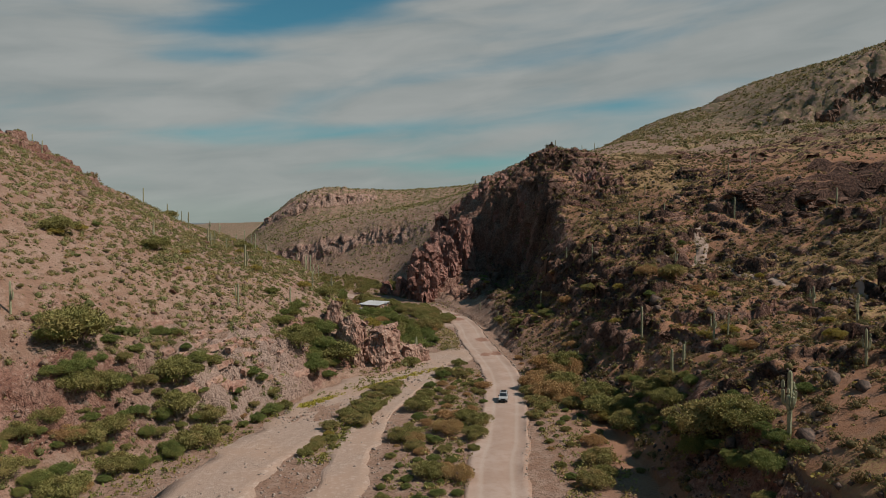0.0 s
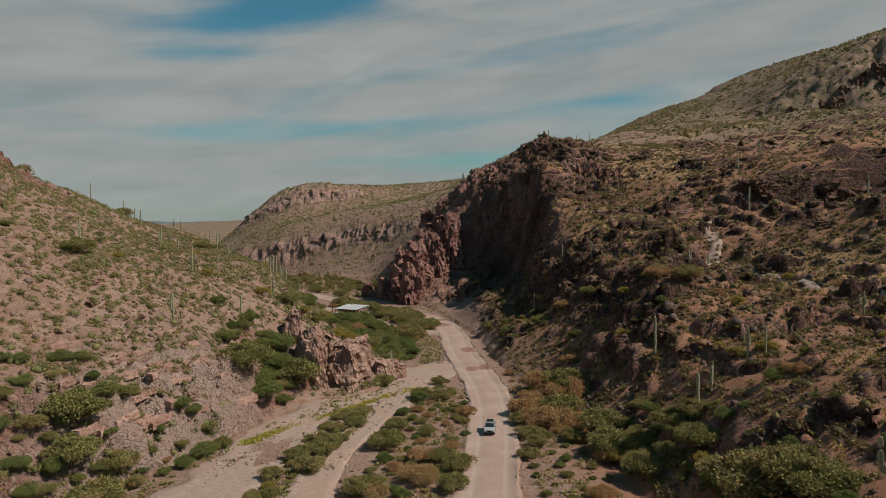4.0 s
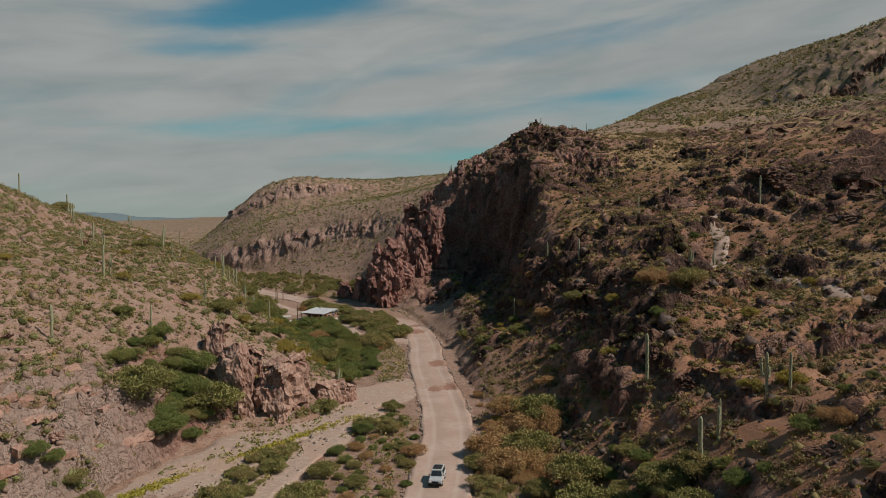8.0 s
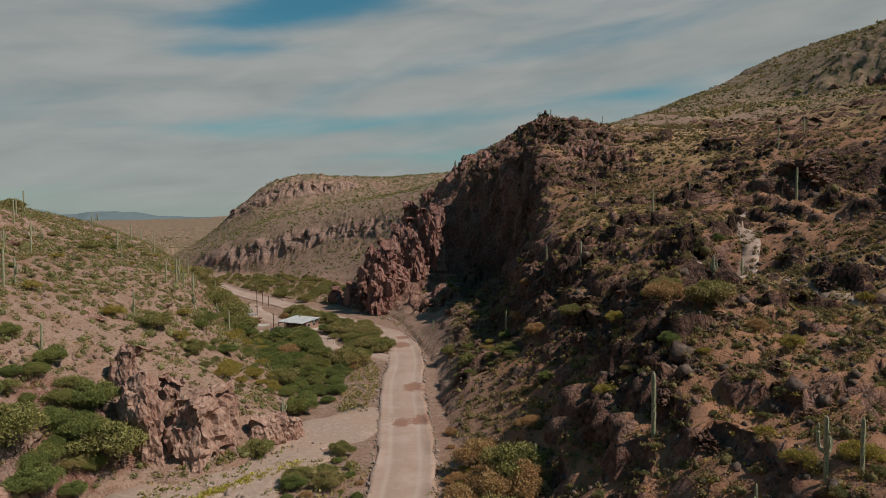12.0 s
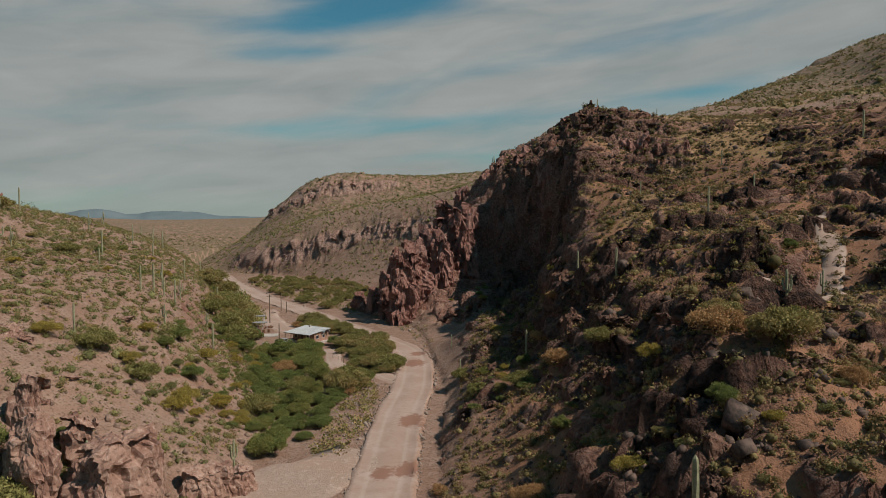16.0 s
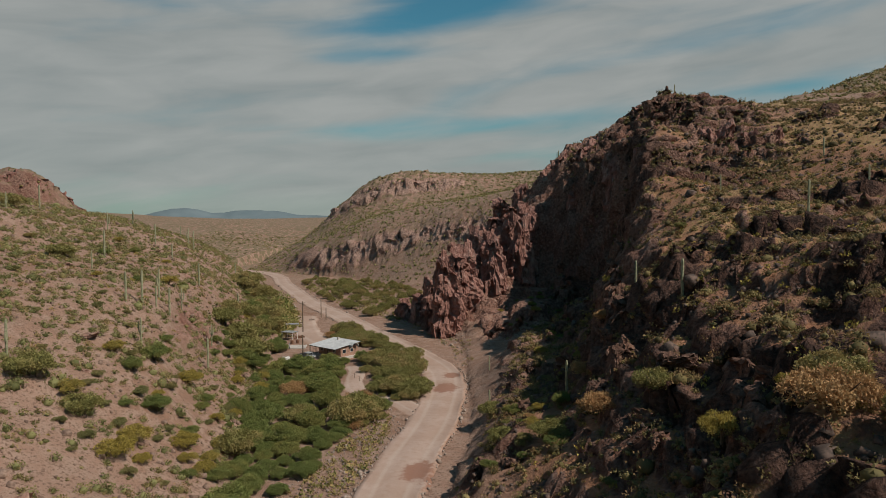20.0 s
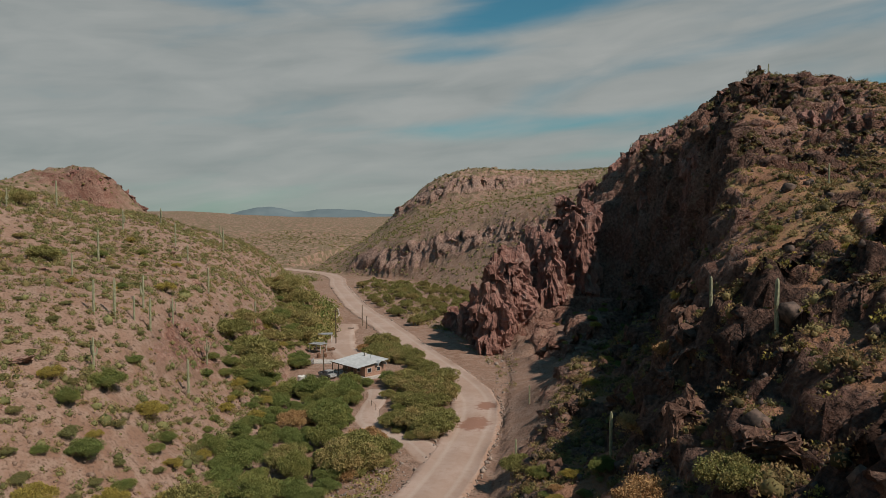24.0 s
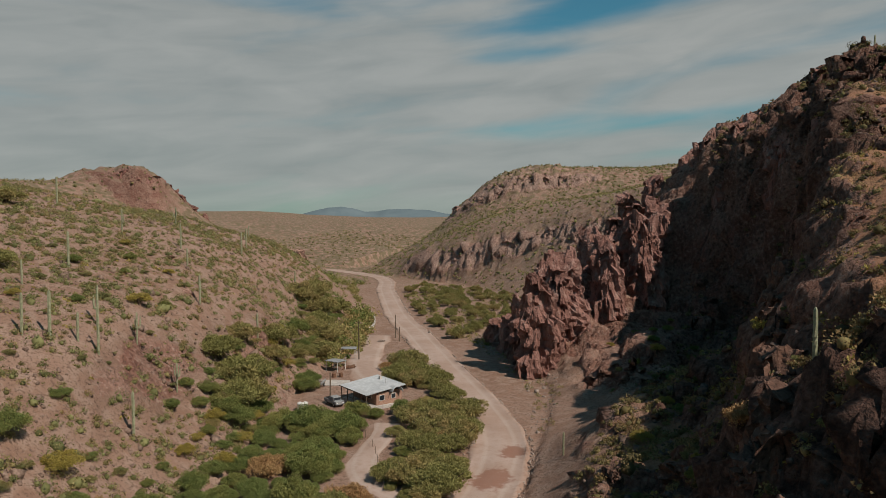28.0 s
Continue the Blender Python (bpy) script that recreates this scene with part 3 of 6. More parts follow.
def leaf_material(name, dark, light, dry):
    """Foliage that varies from plant to plant and from twig to twig."""
    mat, t, b = material(name)
    who = node(t, "ShaderNodeObjectInfo").outputs["Random"]
    tint = node(t, "ShaderNodeAttribute")
    tint.attribute_name = "tint"
    leaf = node(t, "ShaderNodeNewGeometry").outputs["Random Per Island"]
    mixed = calc(t, "ADD", calc(t, "MULTIPLY", who, 0.45), calc(t, "MULTIPLY", tint.outputs["Fac"], 0.8))
    tone = blend(t, ramp(t, leaf, 0.0, 1.0), dark, light)
    tone = blend(t, ramp(t, mixed, 0.35, 1.0, 0.0, 0.8), tone, dry)
    t.links.new(tone, b.inputs["Base Color"])
    b.inputs["Roughness"].default_value = 0.75
    b.inputs["Specular IOR Level"].default_value = 0.25
    thin = node(t, "ShaderNodeBsdfTranslucent", Color=tone)
    both = node(t, "ShaderNodeMixShader", i0=0.24, i1=b.outputs[0], i2=thin.outputs[0])
    t.links.new(both.outputs[0], [n for n in t.nodes if n.type == "OUTPUT_MATERIAL"][0].inputs[0])
    return mat


MAT_GREEN = leaf_material("mesquite_leaf", (0.105, 0.135, 0.036), (0.225, 0.25, 0.075), (0.30, 0.26, 0.08))
MAT_OLIVE = leaf_material("creosote_leaf", (0.150, 0.146, 0.044), (0.325, 0.293, 0.101), (0.403, 0.280, 0.124))
MAT_RUST = leaf_material("dry_leaf", (0.297, 0.165, 0.072), (0.506, 0.308, 0.143), (0.396, 0.286, 0.121))
MAT_GOLD = leaf_material("palo_verde_leaf", (0.230, 0.178, 0.037), (0.448, 0.345, 0.081), (0.333, 0.265, 0.081))
MAT_SCRUB = leaf_material("scrub_leaf", (0.117, 0.101, 0.039), (0.260, 0.221, 0.088), (0.390, 0.260, 0.130))
MAT_BROWN = leaf_material("brown_scrub_leaf", (0.121, 0.098, 0.037), (0.299, 0.236, 0.098), (0.391, 0.241, 0.115))
MAT_SAGE = leaf_material("sage_leaf", (0.118, 0.119, 0.042), (0.264, 0.250, 0.099), (0.348, 0.257, 0.109))
MAT_MOSS = leaf_material("yellow_moss", (0.30, 0.25, 0.035), (0.50, 0.42, 0.08), (0.36, 0.33, 0.07))
MAT_GRASS = leaf_material("wash_grass", (0.10, 0.125, 0.03), (0.23, 0.235, 0.065), (0.30, 0.24, 0.065))
MAT_BARK = plain("bark", (0.09, 0.065, 0.045), (0.16, 0.12, 0.085), 9.0)
MAT_STONE = plain("loose_stone", (0.15, 0.095, 0.07), (0.30, 0.205, 0.155), 2.0)
MAT_DARKSTONE = plain("dark_stone", (0.06, 0.045, 0.038), (0.17, 0.115, 0.09), 2.0)
MAT_PALESTONE = plain("pale_stone", (0.22, 0.165, 0.13), (0.38, 0.30, 0.25), 2.5)


def cactus_material():
    mat, t, b = material("saguaro_skin")
    where = node(t, "ShaderNodeTexCoord").outputs["Object"]
    n = grain(t, 3.0, 4.0, 0.6, where)
    tone = blend(t, ramp(t, n, 0.3, 0.7), (0.19, 0.19, 0.105), (0.34, 0.325, 0.20))
    t.links.new(tone, b.inputs["Base Color"])
    b.inputs["Roughness"].default_value = 0.7
    relief(t, b, n, 0.3, 0.03)
    return mat


MAT_CACTUS = cactus_material()


# ---- road, wash and trail ----
def smooth_line(line, gap):
    """Points along a Catmull-Rom curve through line."""
    out = []
    for k in range(len(line) - 1):
        p0, p1, p2, p3 = (np.array(line[min(max(k + d, 0), len(line) - 1)], float) for d in (-1, 0, 1, 2))
        n = max(1, int(np.linalg.norm(p2 - p1) / gap))
        for s in np.arange(n) / n:
            out.append(0.5 * (2 * p1 + (p2 - p0) * s + (2 * p0 - 5 * p1 + 4 * p2 - p3) * s * s + (3 * p1 - p0 - 3 * p2 + p3) * s ** 3))
    return np.array(out + [np.array(line[-1], float)])


def strip(line, half, profile, lift, follow=False, wobble=0.5, seed=1):
    """A ribbon along line. profile: pairs of (place across, -1 to 1; height)."""
    mid = smooth_line(line, 1.6)
    along = np.gradient(mid, axis=0)
    along /= np.linalg.norm(along, axis=1)[:, None]
    side = np.stack([along[:, 1], -along[:, 0]], 1)
    rows = []
    for a, h in profile:
        edge = half * a * (1 + 0.0 * along[:, 0]) + wobble * abs(a) ** 3 * fbm(mid[:, 0] / 5 + a * 7, mid[:, 1] / 5, octaves=3, seed=seed)
        x, y = mid[:, 0] + side[:, 0] * edge, mid[:, 1] + side[:, 1] * edge
        z = (height(x, y) if follow else 0.0) + lift + h + 0.03 * fbm(x / 3, y / 3, seed=seed + 3)
        rows.append(np.stack([x, y, z], 1))
    return np.stack(rows, 1)


def road_material():
    mat, t, b = material("dirt_road")
    across = node(t, "ShaderNodeAttribute")
    across.attribute_name = "across"
    wet = node(t, "ShaderNodeAttribute")
    wet.attribute_name = "damp"
    n1, n2, n3 = grain(t, 0.12), grain(t, 1.1, 6.0), grain(t, 8.0, 3.0)
    tone = blend(t, ramp(t, n1, 0.35, 0.65), (0.36, 0.25, 0.195), (0.42, 0.31, 0.255))
    tone = blend(t, ramp(t, n2, 0.45, 0.7, 0.0, 0.5), tone, (0.32, 0.21, 0.155))
    edge = calc(t, "ADD", calc(t, "ABSOLUTE", across.outputs["Fac"]), calc(t, "MULTIPLY_ADD", n2, 0.5, -0.25))
    tone = blend(t, ramp(t, edge, 0.72, 0.95, 0.0, 0.8), tone, (0.30, 0.185, 0.13))
    rut = calc(t, "ABSOLUTE", calc(t, "ADD", calc(t, "ABSOLUTE", across.outputs["Fac"]), -0.42))
    tone = blend(t, ramp(t, rut, 0.14, 0.03, 0.0, 0.4), tone, (0.46, 0.37, 0.31))
    damp = calc(t, "ADD", wet.outputs["Fac"], calc(t, "MULTIPLY_ADD", n2, 0.9, -0.45))
    tone = blend(t, ramp(t, damp, 0.36, 0.7, 0.0, 0.9), tone, (0.25, 0.125, 0.085))
    tone = blend(t, ramp(t, n3, 0.45, 0.7, 0.0, 0.25), tone, (0.22, 0.165, 0.13))
    t.links.new(tone, b.inputs["Base Color"])
    b.inputs["Roughness"].default_value = 0.95
    b.inputs["Specular IOR Level"].default_value = 0.15
    relief(t, b, calc(t, "ADD", n2, calc(t, "MULTIPLY", n3, 0.4)), 0.5, 0.08)
    return mat


MAT_ROAD = road_material()
PROFILE = [(-1.0, -0.25), (-0.93, 0.10), (-0.8, 0.02), (-0.55, 0.03), (-0.42, -0.02), (-0.28, 0.05), (0.0, 0.08), (0.28, 0.05), (0.42, -0.02), (0.55, 0.03), (0.8, 0.0), (0.9, 0.18), (1.0, -0.25)]


def ribbon(name, grid, mat, label, damp=()):
    me = grid_mesh(name, grid)
    n, k = grid.shape[:2]
    add_values(me, "across", np.tile(np.linspace(-1, 1, k), (n, 1)))
    wet = np.zeros((n, k))
    for x, y, r in damp:
        wet = np.maximum(wet, np.exp(-((grid[..., 0] - x) ** 2 + ((grid[..., 1] - y) / 1.8) ** 2) / r ** 2))
    add_values(me, "damp", wet)
    me.materials.append(mat)
    me.polygons.foreach_set("use_smooth", [True] * len(me.polygons))
    if me.polygons[len(me.polygons) // 2].normal.z < 0:
        me.flip_normals()
    return tagged(new(name, me), label, "road", kind="structure")


ribbon("road", strip(ROAD_LINE, 4.7, PROFILE, 0.42), MAT_ROAD, "wide graded dirt road winding along the canyon floor",
       [(6, 273, 3.0), (5, 285, 2.2), (12.5, 225, 2.6), (16, 222, 2.4), (12, 199, 1.8), (15.5, 201, 2.2), (17.5, 240, 1.8), (16.5, 232, 1.8)])
SIDE = [(-1.0, -0.2), (-0.7, 0.02), (0.0, 0.05), (0.7, 0.02), (1.0, -0.2)]
ribbon("driveway", strip([(6, 254), (-1, 262), (-9, 266), (-14, 272), (-17, 282), (-20, 290)], 2.6, SIDE, 0.36, wobble=1.0, seed=5), MAT_ROAD, "pale dirt driveway leaving the road to the house")
ribbon("yard_track", strip([(-38, 318), (-46, 326), (-54, 340), (-60, 352), (-66, 366)], 4.5, SIDE, 0.22, follow=True, wobble=1.2, seed=7), MAT_ROAD, "bare dusty yard beside the house and the road")
ribbon("trail", strip([(58, 189), (64, 193), (70, 197), (74, 204), (78, 213), (83, 224), (85, 236), (88, 248)], 2.1, SIDE, 0.22, follow=True, wobble=0.9, seed=9), MAT_ROAD, "pale footpath climbing the stony hillside")
ribbon("bench_track", strip([(74, 200), (80, 190), (82, 176), (84, 160), (86, 142), (90, 124), (96, 104)], 1.3, SIDE, 0.2, follow=True, wobble=0.9, seed=11), MAT_ROAD, "narrow pale track along the hillside bench")


def gravel_material():
    mat, t, b = material("wash_gravel")
    n1, n2, n3 = grain(t, 0.1), grain(t, 1.4, 6.0), grain(t, 7.0, 3.0)
    tone = blend(t, ramp(t, n3, 0.35, 0.65), (0.26, 0.18, 0.138), (0.43, 0.318, 0.255))
    tone = blend(t, ramp(t, n1, 0.4, 0.65), tone, (0.37, 0.253, 0.19))
    tone = blend(t, ramp(t, n2, 0.5, 0.7, 0.0, 0.6), tone, (0.49, 0.38, 0.312))
    t.links.new(tone, b.inputs["Base Color"])
    b.inputs["Roughness"].default_value = 0.95
    b.inputs["Specular IOR Level"].default_value = 0.15
    relief(t, b, calc(t, "ADD", n2, n3), 0.8, 0.12)
    return mat


MAT_WASH = gravel_material()
BED = [(-1.0, -0.25), (-0.9, 0.05), (-0.6, 0.0), (-0.3, -0.04), (0.0, 0.02), (0.3, -0.05), (0.6, 0.0), (0.9, 0.05), (1.0, -0.25)]
ribbon("wash_bed", strip([(-34, -120), (-33, 40), (-33, 96), (-29, 118), (-25, 138), (-21, 155), (-14, 172), (-6, 186), (2, 198), (8, 208)], 6.8, BED, 0.42, wobble=1.6, seed=15), MAT_WASH,
       "dry stony wash bed of pale grey gravel")
ribbon("side_channel", strip([(-15, -120), (-15, 60), (-15, 96), (-15, 116), (-13, 138), (-8, 158), (-4, 172), (1, 184)], 3.4, BED, 0.40, wobble=1.2, seed=17), MAT_WASH,
       "narrow gravel side channel of the dry wash")


# ---- plants ----
def sprays(rng, root, way, length, width, fine=True):
    """Thin twigs of leaves that grow from root along way; returns verts and faces."""
    n = len(root)
    side = np.cross(way, rng.normal(size=(n, 3)))
    side /= np.linalg.norm(side, axis=1)[:, None] + 1e-9
    mid = root + way * length * 0.45
    w = width * rng.uniform(0.7, 1.3, (n, 1))
    if fine:
        v = np.stack([root, mid + side * w, root + way * length, mid - side * w], 1).reshape(-1, 3)
        return v, np.arange(4 * n).reshape(n, 4)
    v = np.stack([root - side * w, root + side * w, root + way * length], 1).reshape(-1, 3)
    return v, np.arange(3 * n).reshape(n, 3)


def crown_mesh(name, seed, r, h, leaves, size, lobes):
    """A crown of leafy twigs on uneven lobes, open between them."""
    rng = np.random.default_rng(seed)
    ang = rng.uniform(0, 2 * np.pi, lobes)
    rad = r * np.sqrt(rng.uniform(0.0, 0.75, lobes))
    lc = np.stack([rad * np.cos(ang), rad * np.sin(ang), h * (0.30 + 0.38 * rng.uniform(size=lobes) * (1.2 - rad / r))], 1)
    lr = r * rng.uniform(0.2, 0.42, lobes)
    pick = rng.integers(0, lobes, leaves)
    d = rng.normal(size=(leaves, 3))
    d /= np.linalg.norm(d, axis=1)[:, None]
    d[:, 2] = np.where(rng.uniform(size=leaves) < 0.8, np.abs(d[:, 2]), d[:, 2])
    c = lc[pick] + d * (lr[pick] * rng.uniform(0.25, 1.0, leaves) ** 0.33)[:, None] * np.array([1, 1, 0.85])
    c += rng.normal(size=(leaves, 3)) * r * 0.03
    c[:, 2] = np.abs(c[:, 2]) + 0.02 * h
    way = 0.5 * d + np.array([0, 0, 0.15]) + rng.normal(size=(leaves, 3)) * 0.6
    way /= np.linalg.norm(way, axis=1)[:, None]
    v, f = sprays(rng, c, way, size * 1.35 * rng.lognormal(-0.1, 0.35, (leaves, 1)), size * 0.52, False)
    me = raw_mesh(name, v, f)
    per = rng.uniform(0, 0.5, lobes)[pick] + rng.uniform(0, 0.15, leaves)
    add_values(me, "tint", np.repeat(per, 3))
    return me


def stems_mesh(seed, r, h, count):
    rng = random.Random(seed)
    whole = bpy.data.meshes.new("trunk")
    bm = bmesh.new()
    for k in range(count):
        a = 2 * math.pi * (k + rng.random() * 0.7) / count
        reach = r * rng.uniform(0.35, 0.75)
        pts = [(0.05 * math.cos(a), 0.05 * math.sin(a), -0.5), (0.1 * reach * math.cos(a), 0.1 * reach * math.sin(a), 0.15 * h),
               (0.5 * reach * math.cos(a + 0.2), 0.5 * reach * math.sin(a + 0.2), 0.42 * h), (reach * math.cos(a), reach * math.sin(a), 0.72 * h)]
        limb = tube(pts, [0.045 * h, 0.035 * h, 0.02 * h, 0.008 * h], 5)
        tmp = bpy.data.meshes.new("limb")
        limb.to_mesh(tmp)
        limb.free()
        bm.from_mesh(tmp)
        bpy.data.meshes.remove(tmp)
    bm.to_mesh(whole)
    bm.free()
    whole.materials.append(MAT_BARK)
    return whole


def bush_kind(name, mat, label, category, seeds, r, h, leaves, size, lobes, group):
    """Several plants of one kind, each with its stems and crown."""
    out = []
    for s in seeds:
        base = new(name)
        tagged(base, label, category, group)
        part("trunk", stems_mesh(s, r, h, 5), MAT_BARK, base)
        part("crown", crown_mesh("crown", s, r, h, leaves, size, lobes), mat, base)
        out.append(base)
    return out


MESQUITE = bush_kind("mesquite_tree", MAT_GREEN, "dense green mesquite tree on the canyon floor", "tree", (11, 12, 13, 14), 2.6, 3.4, 20000, 0.115, 44, "green trees of the canyon")
CREOSOTE = bush_kind("creosote_bush", MAT_OLIVE, "olive green desert bush with dry twigs", "bush", (21, 22, 23, 24), 1.7, 2.0, 10000, 0.088, 26, "olive bushes beside the road")
RUSTY = bush_kind("dry_bush", MAT_RUST, "rust brown withered bush beside the dirt road", "bush", (31, 32, 33), 1.8, 2.0, 9000, 0.085, 26, "withered brown bushes")
SLOPE_SHRUB = bush_kind("slope_shrub", MAT_SAGE, "grey green shrub rooted among stones on the slope", "bush", (51, 52, 53), 1.6, 1.6, 8000, 0.088, 20, "grey green shrubs of the slopes")
GOLDEN = bush_kind("palo_verde", MAT_GOLD, "yellow flowering palo verde on the dry slope", "tree", (41, 42), 1.9, 2.5, 8000, 0.09, 20, "yellow palo verdes")
used = set()
plant_rng = random.Random(7)


def plant(kinds, x, y, scale, sink=0.1, tall=1.0):
    z = float(height(x, y)[0])
    ob = kinds[plant_rng.randrange(len(kinds))]
    s = scale * plant_rng.uniform(0.85, 1.15)
    m = Matrix.LocRotScale((x, y, z - sink), Euler((0, 0, plant_rng.uniform(0, 6.28))), (s, s * plant_rng.uniform(0.85, 1.15), s * tall))
    if ob.name in used:
        copy_thing(ob, m)
    else:
        used.add(ob.name)
        ob.matrix_world = m


def inside(poly, x, y):
    hit = False
    for (x1, y1), (x2, y2) in zip(poly, poly[1:] + poly[:1]):
        if (y1 > y) != (y2 > y) and x < (x2 - x1) * (y - y1) / (y2 - y1) + x1:
            hit = not hit
    return hit


def fill(poly, gap, choose, seed, tries=4000):
    """Plants all over a patch, no nearer to each other than about gap."""
    rng = random.Random(seed)
    xs, ys = [p[0] for p in poly], [p[1] for p in poly]
    got = []
    for _ in range(tries):
        x, y = rng.uniform(min(xs), max(xs)), rng.uniform(min(ys), max(ys))
        g = gap * rng.uniform(0.75, 1.3)
        if inside(poly, x, y) and all((x - a) ** 2 + (y - b) ** 2 > g * g for a, b in got):
            got.append((x, y))
            choose(rng, x, y)


def mixed(green, olive, rust, gold, low, high, middle=None):
    def choose(rng, x, y):
        u = rng.random() * (green + olive + rust + gold)
        kinds, f = (MESQUITE, 0.62) if u < green else (middle or CREOSOTE, 1.0) if u < green + olive else (RUSTY, 1.0) if u < green + olive + rust else (GOLDEN, 1.0)
        plant(kinds, x, y, f * rng.uniform(low, high))
    return choose


# thicket below the house, then the strips along road and wash
fill([(-8, 204), (-2, 214), (-3, 232), (-6, 250), (-14, 262), (-19, 276), (-22, 284), (-30, 283), (-40, 284), (-43, 276), (-32, 262), (-22, 240), (-14, 216)], 3.5, mixed(16, 0.5, 0.3, 0.2, 1.1, 2.1), 1)
fill([(-17, 212), (-13, 214), (-20, 240), (-30, 262), (-38, 277), (-46, 279), (-35, 260), (-26, 238)], 5.0, mixed(2.5, 2, 0, 2.5, 0.6, 1.0), 21)
fill([(-16, 284), (-8, 274), (-3, 284), (-8, 298), (-18, 312), (-26, 322), (-40, 336), (-44, 330), (-34, 318), (-22, 312), (-18, 300)], 3.2, mixed(2, 6, 0.1, 0.3, 0.8, 1.25), 2)
fill([(-7, 246), (-4, 242), (0, 250), (-3, 256), (-7, 258)], 2.4, mixed(2, 6, 1, 0, 0.8, 1.2), 3)
fill([(-11, 84), (1, 84), (5, 112), (9, 150), (9.5, 172), (5, 184), (0, 178), (-3, 160), (-7, 130)], 2.9, mixed(5, 4, 1.6, 0, 0.42, 0.9), 4)
fill([(19, 96), (24, 100), (27, 130), (26, 152), (21, 168), (19, 150), (17, 120)], 3.8, mixed(3, 4, 1.5, 0, 0.4, 0.85), 5)
fill([(21, 150), (29, 146), (31, 164), (26, 178), (21, 172)], 2.5, mixed(0.2, 0.8, 5, 0.5, 0.7, 1.2), 6)
fill([(31, 118), (38, 110), (45, 118), (42, 132), (36, 146), (31, 142)], 3.3, mixed(3, 5, 0.5, 0.3, 0.7, 1.25), 7)
fill([(35, 94), (40, 91), (43, 102), (37, 108)], 3.6, mixed(4, 4, 0, 0.3, 0.8, 1.4), 17)
fill([(35, 76), (42, 78), (41, 89), (36, 89)], 3.8, mixed(7, 2, 0, 1.0, 1.0, 1.5), 18)
fill([(-6, 285), (0, 275), (2.5, 264), (-3, 261), (-8, 268), (-10, 281)], 2.9, mixed(0.5, 6, 0.2, 0.2, 0.7, 1.1), 19)
fill([(-64, 88), (-52, 92), (-40, 118), (-31, 142), (-36, 144), (-47, 126), (-58, 110)], 2.8, mixed(5, 5, 0.3, 0.2, 0.7, 1.3), 8)
fill([(-60, 100), (-46, 120), (-44, 134), (-52, 136), (-64, 116)], 3.8, mixed(7, 3, 0, 0.4, 1.0, 1.9), 9)
fill([(-23, 112), (-19, 112), (-13, 140), (-9, 160), (-12, 164), (-17, 150)], 2.5, mixed(0, 5, 0, 0.2, 0.38, 0.62), 10)
fill([(-40, 163), (-30, 158), (-24, 168), (-30, 176), (-38, 178)], 3.0, mixed(9, 2, 0, 0, 1.2, 1.9), 11)
fill([(24, 214), (33, 212), (33, 232), (25, 238), (21, 228)], 4.0, mixed(4, 4, 0, 0.6, 0.6, 1.0), 12)
fill([(-48, 292), (-42, 284), (-36, 264), (-44, 268), (-56, 292), (-64, 320), (-58, 322)], 4.0, mixed(4, 5, 0, 2.0, 0.9, 1.4), 13)
fill([(-50, 306), (-45, 300), (-60, 328), (-74, 354), (-92, 386), (-100, 386), (-82, 350), (-64, 322)], 4.3, mixed(5, 5, 0, 0.3, 1.1, 1.8), 22)
fill([(26, 214), (44, 214), (46, 285), (26, 285)], 5.0, mixed(2, 5, 0.3, 1.2, 0.5, 0.9, SLOPE_SHRUB), 23)
fill([(24, 100), (50, 100), (62, 180), (36, 200), (30, 160)], 5.0, mixed(1.2, 7, 0.5, 1.0, 0.5, 1.0, SLOPE_SHRUB), 24)
fill([(50, 100), (78, 110), (84, 180), (60, 190)], 6.0, mixed(0.4, 7, 0.4, 0.8, 0.5, 0.95, SLOPE_SHRUB), 29)
fill([(-80, 190), (-30, 195), (-46, 280), (-90, 300)], 5.6, mixed(0.5, 9, 0, 0.5, 0.45, 1.15, SLOPE_SHRUB), 25)
fill([(-80, 110), (-56, 118), (-36, 170), (-60, 195), (-84, 170)], 7.5, mixed(0.8, 8, 0, 0.3, 0.45, 0.95, SLOPE_SHRUB), 26)
fill([(-13, 207), (-21, 197), (-30, 204), (-35, 225), (-31, 246), (-23, 240), (-16, 218)], 3.8, mixed(3, 5, 0, 2, 0.6, 1.3, SLOPE_SHRUB), 27)
VALLEY = [(-20, 358), (-42, 372), (-66, 400), (-99, 448), (-121, 486), (-124, 516), (-80, 496), (-44, 456), (-28, 420), (-24, 380)]
ROADSIDE = [(-90, 400), (-100, 416), (-130, 456), (-150, 490), (-160, 500), (-136, 460), (-110, 428)]
YARDSIDE = [(-60, 326), (-52, 316), (-60, 344), (-72, 372), (-90, 404), (-96, 400), (-76, 362)]
IRONWOOD = bush_kind("ironwood_tree", MAT_OLIVE, "grey green desert tree beyond the red cliff", "tree", (61, 62, 63), 2.3, 3.0, 9000, 0.15, 28, "trees of the upper canyon floor")
fill(VALLEY, 5.6, lambda rng, x, y: plant(IRONWOOD, x, y, rng.uniform(0.5, 1.25)), 28)
fill([(14, 316), (38, 306), (40, 340), (30, 362), (14, 360), (8, 340)], 5.0, mixed(3, 6, 0, 0.6, 0.5, 1.0, SLOPE_SHRUB), 30)
for x, y, s in ((-27.5, 291.5, 0.85), (-24, 292.5, 0.8), (-31.5, 289.5, 0.8), (-20.5, 296.5, 0.75), (-21, 301, 0.7), (-36.5, 291, 0.7)):
    plant(MESQUITE, x, y, s)
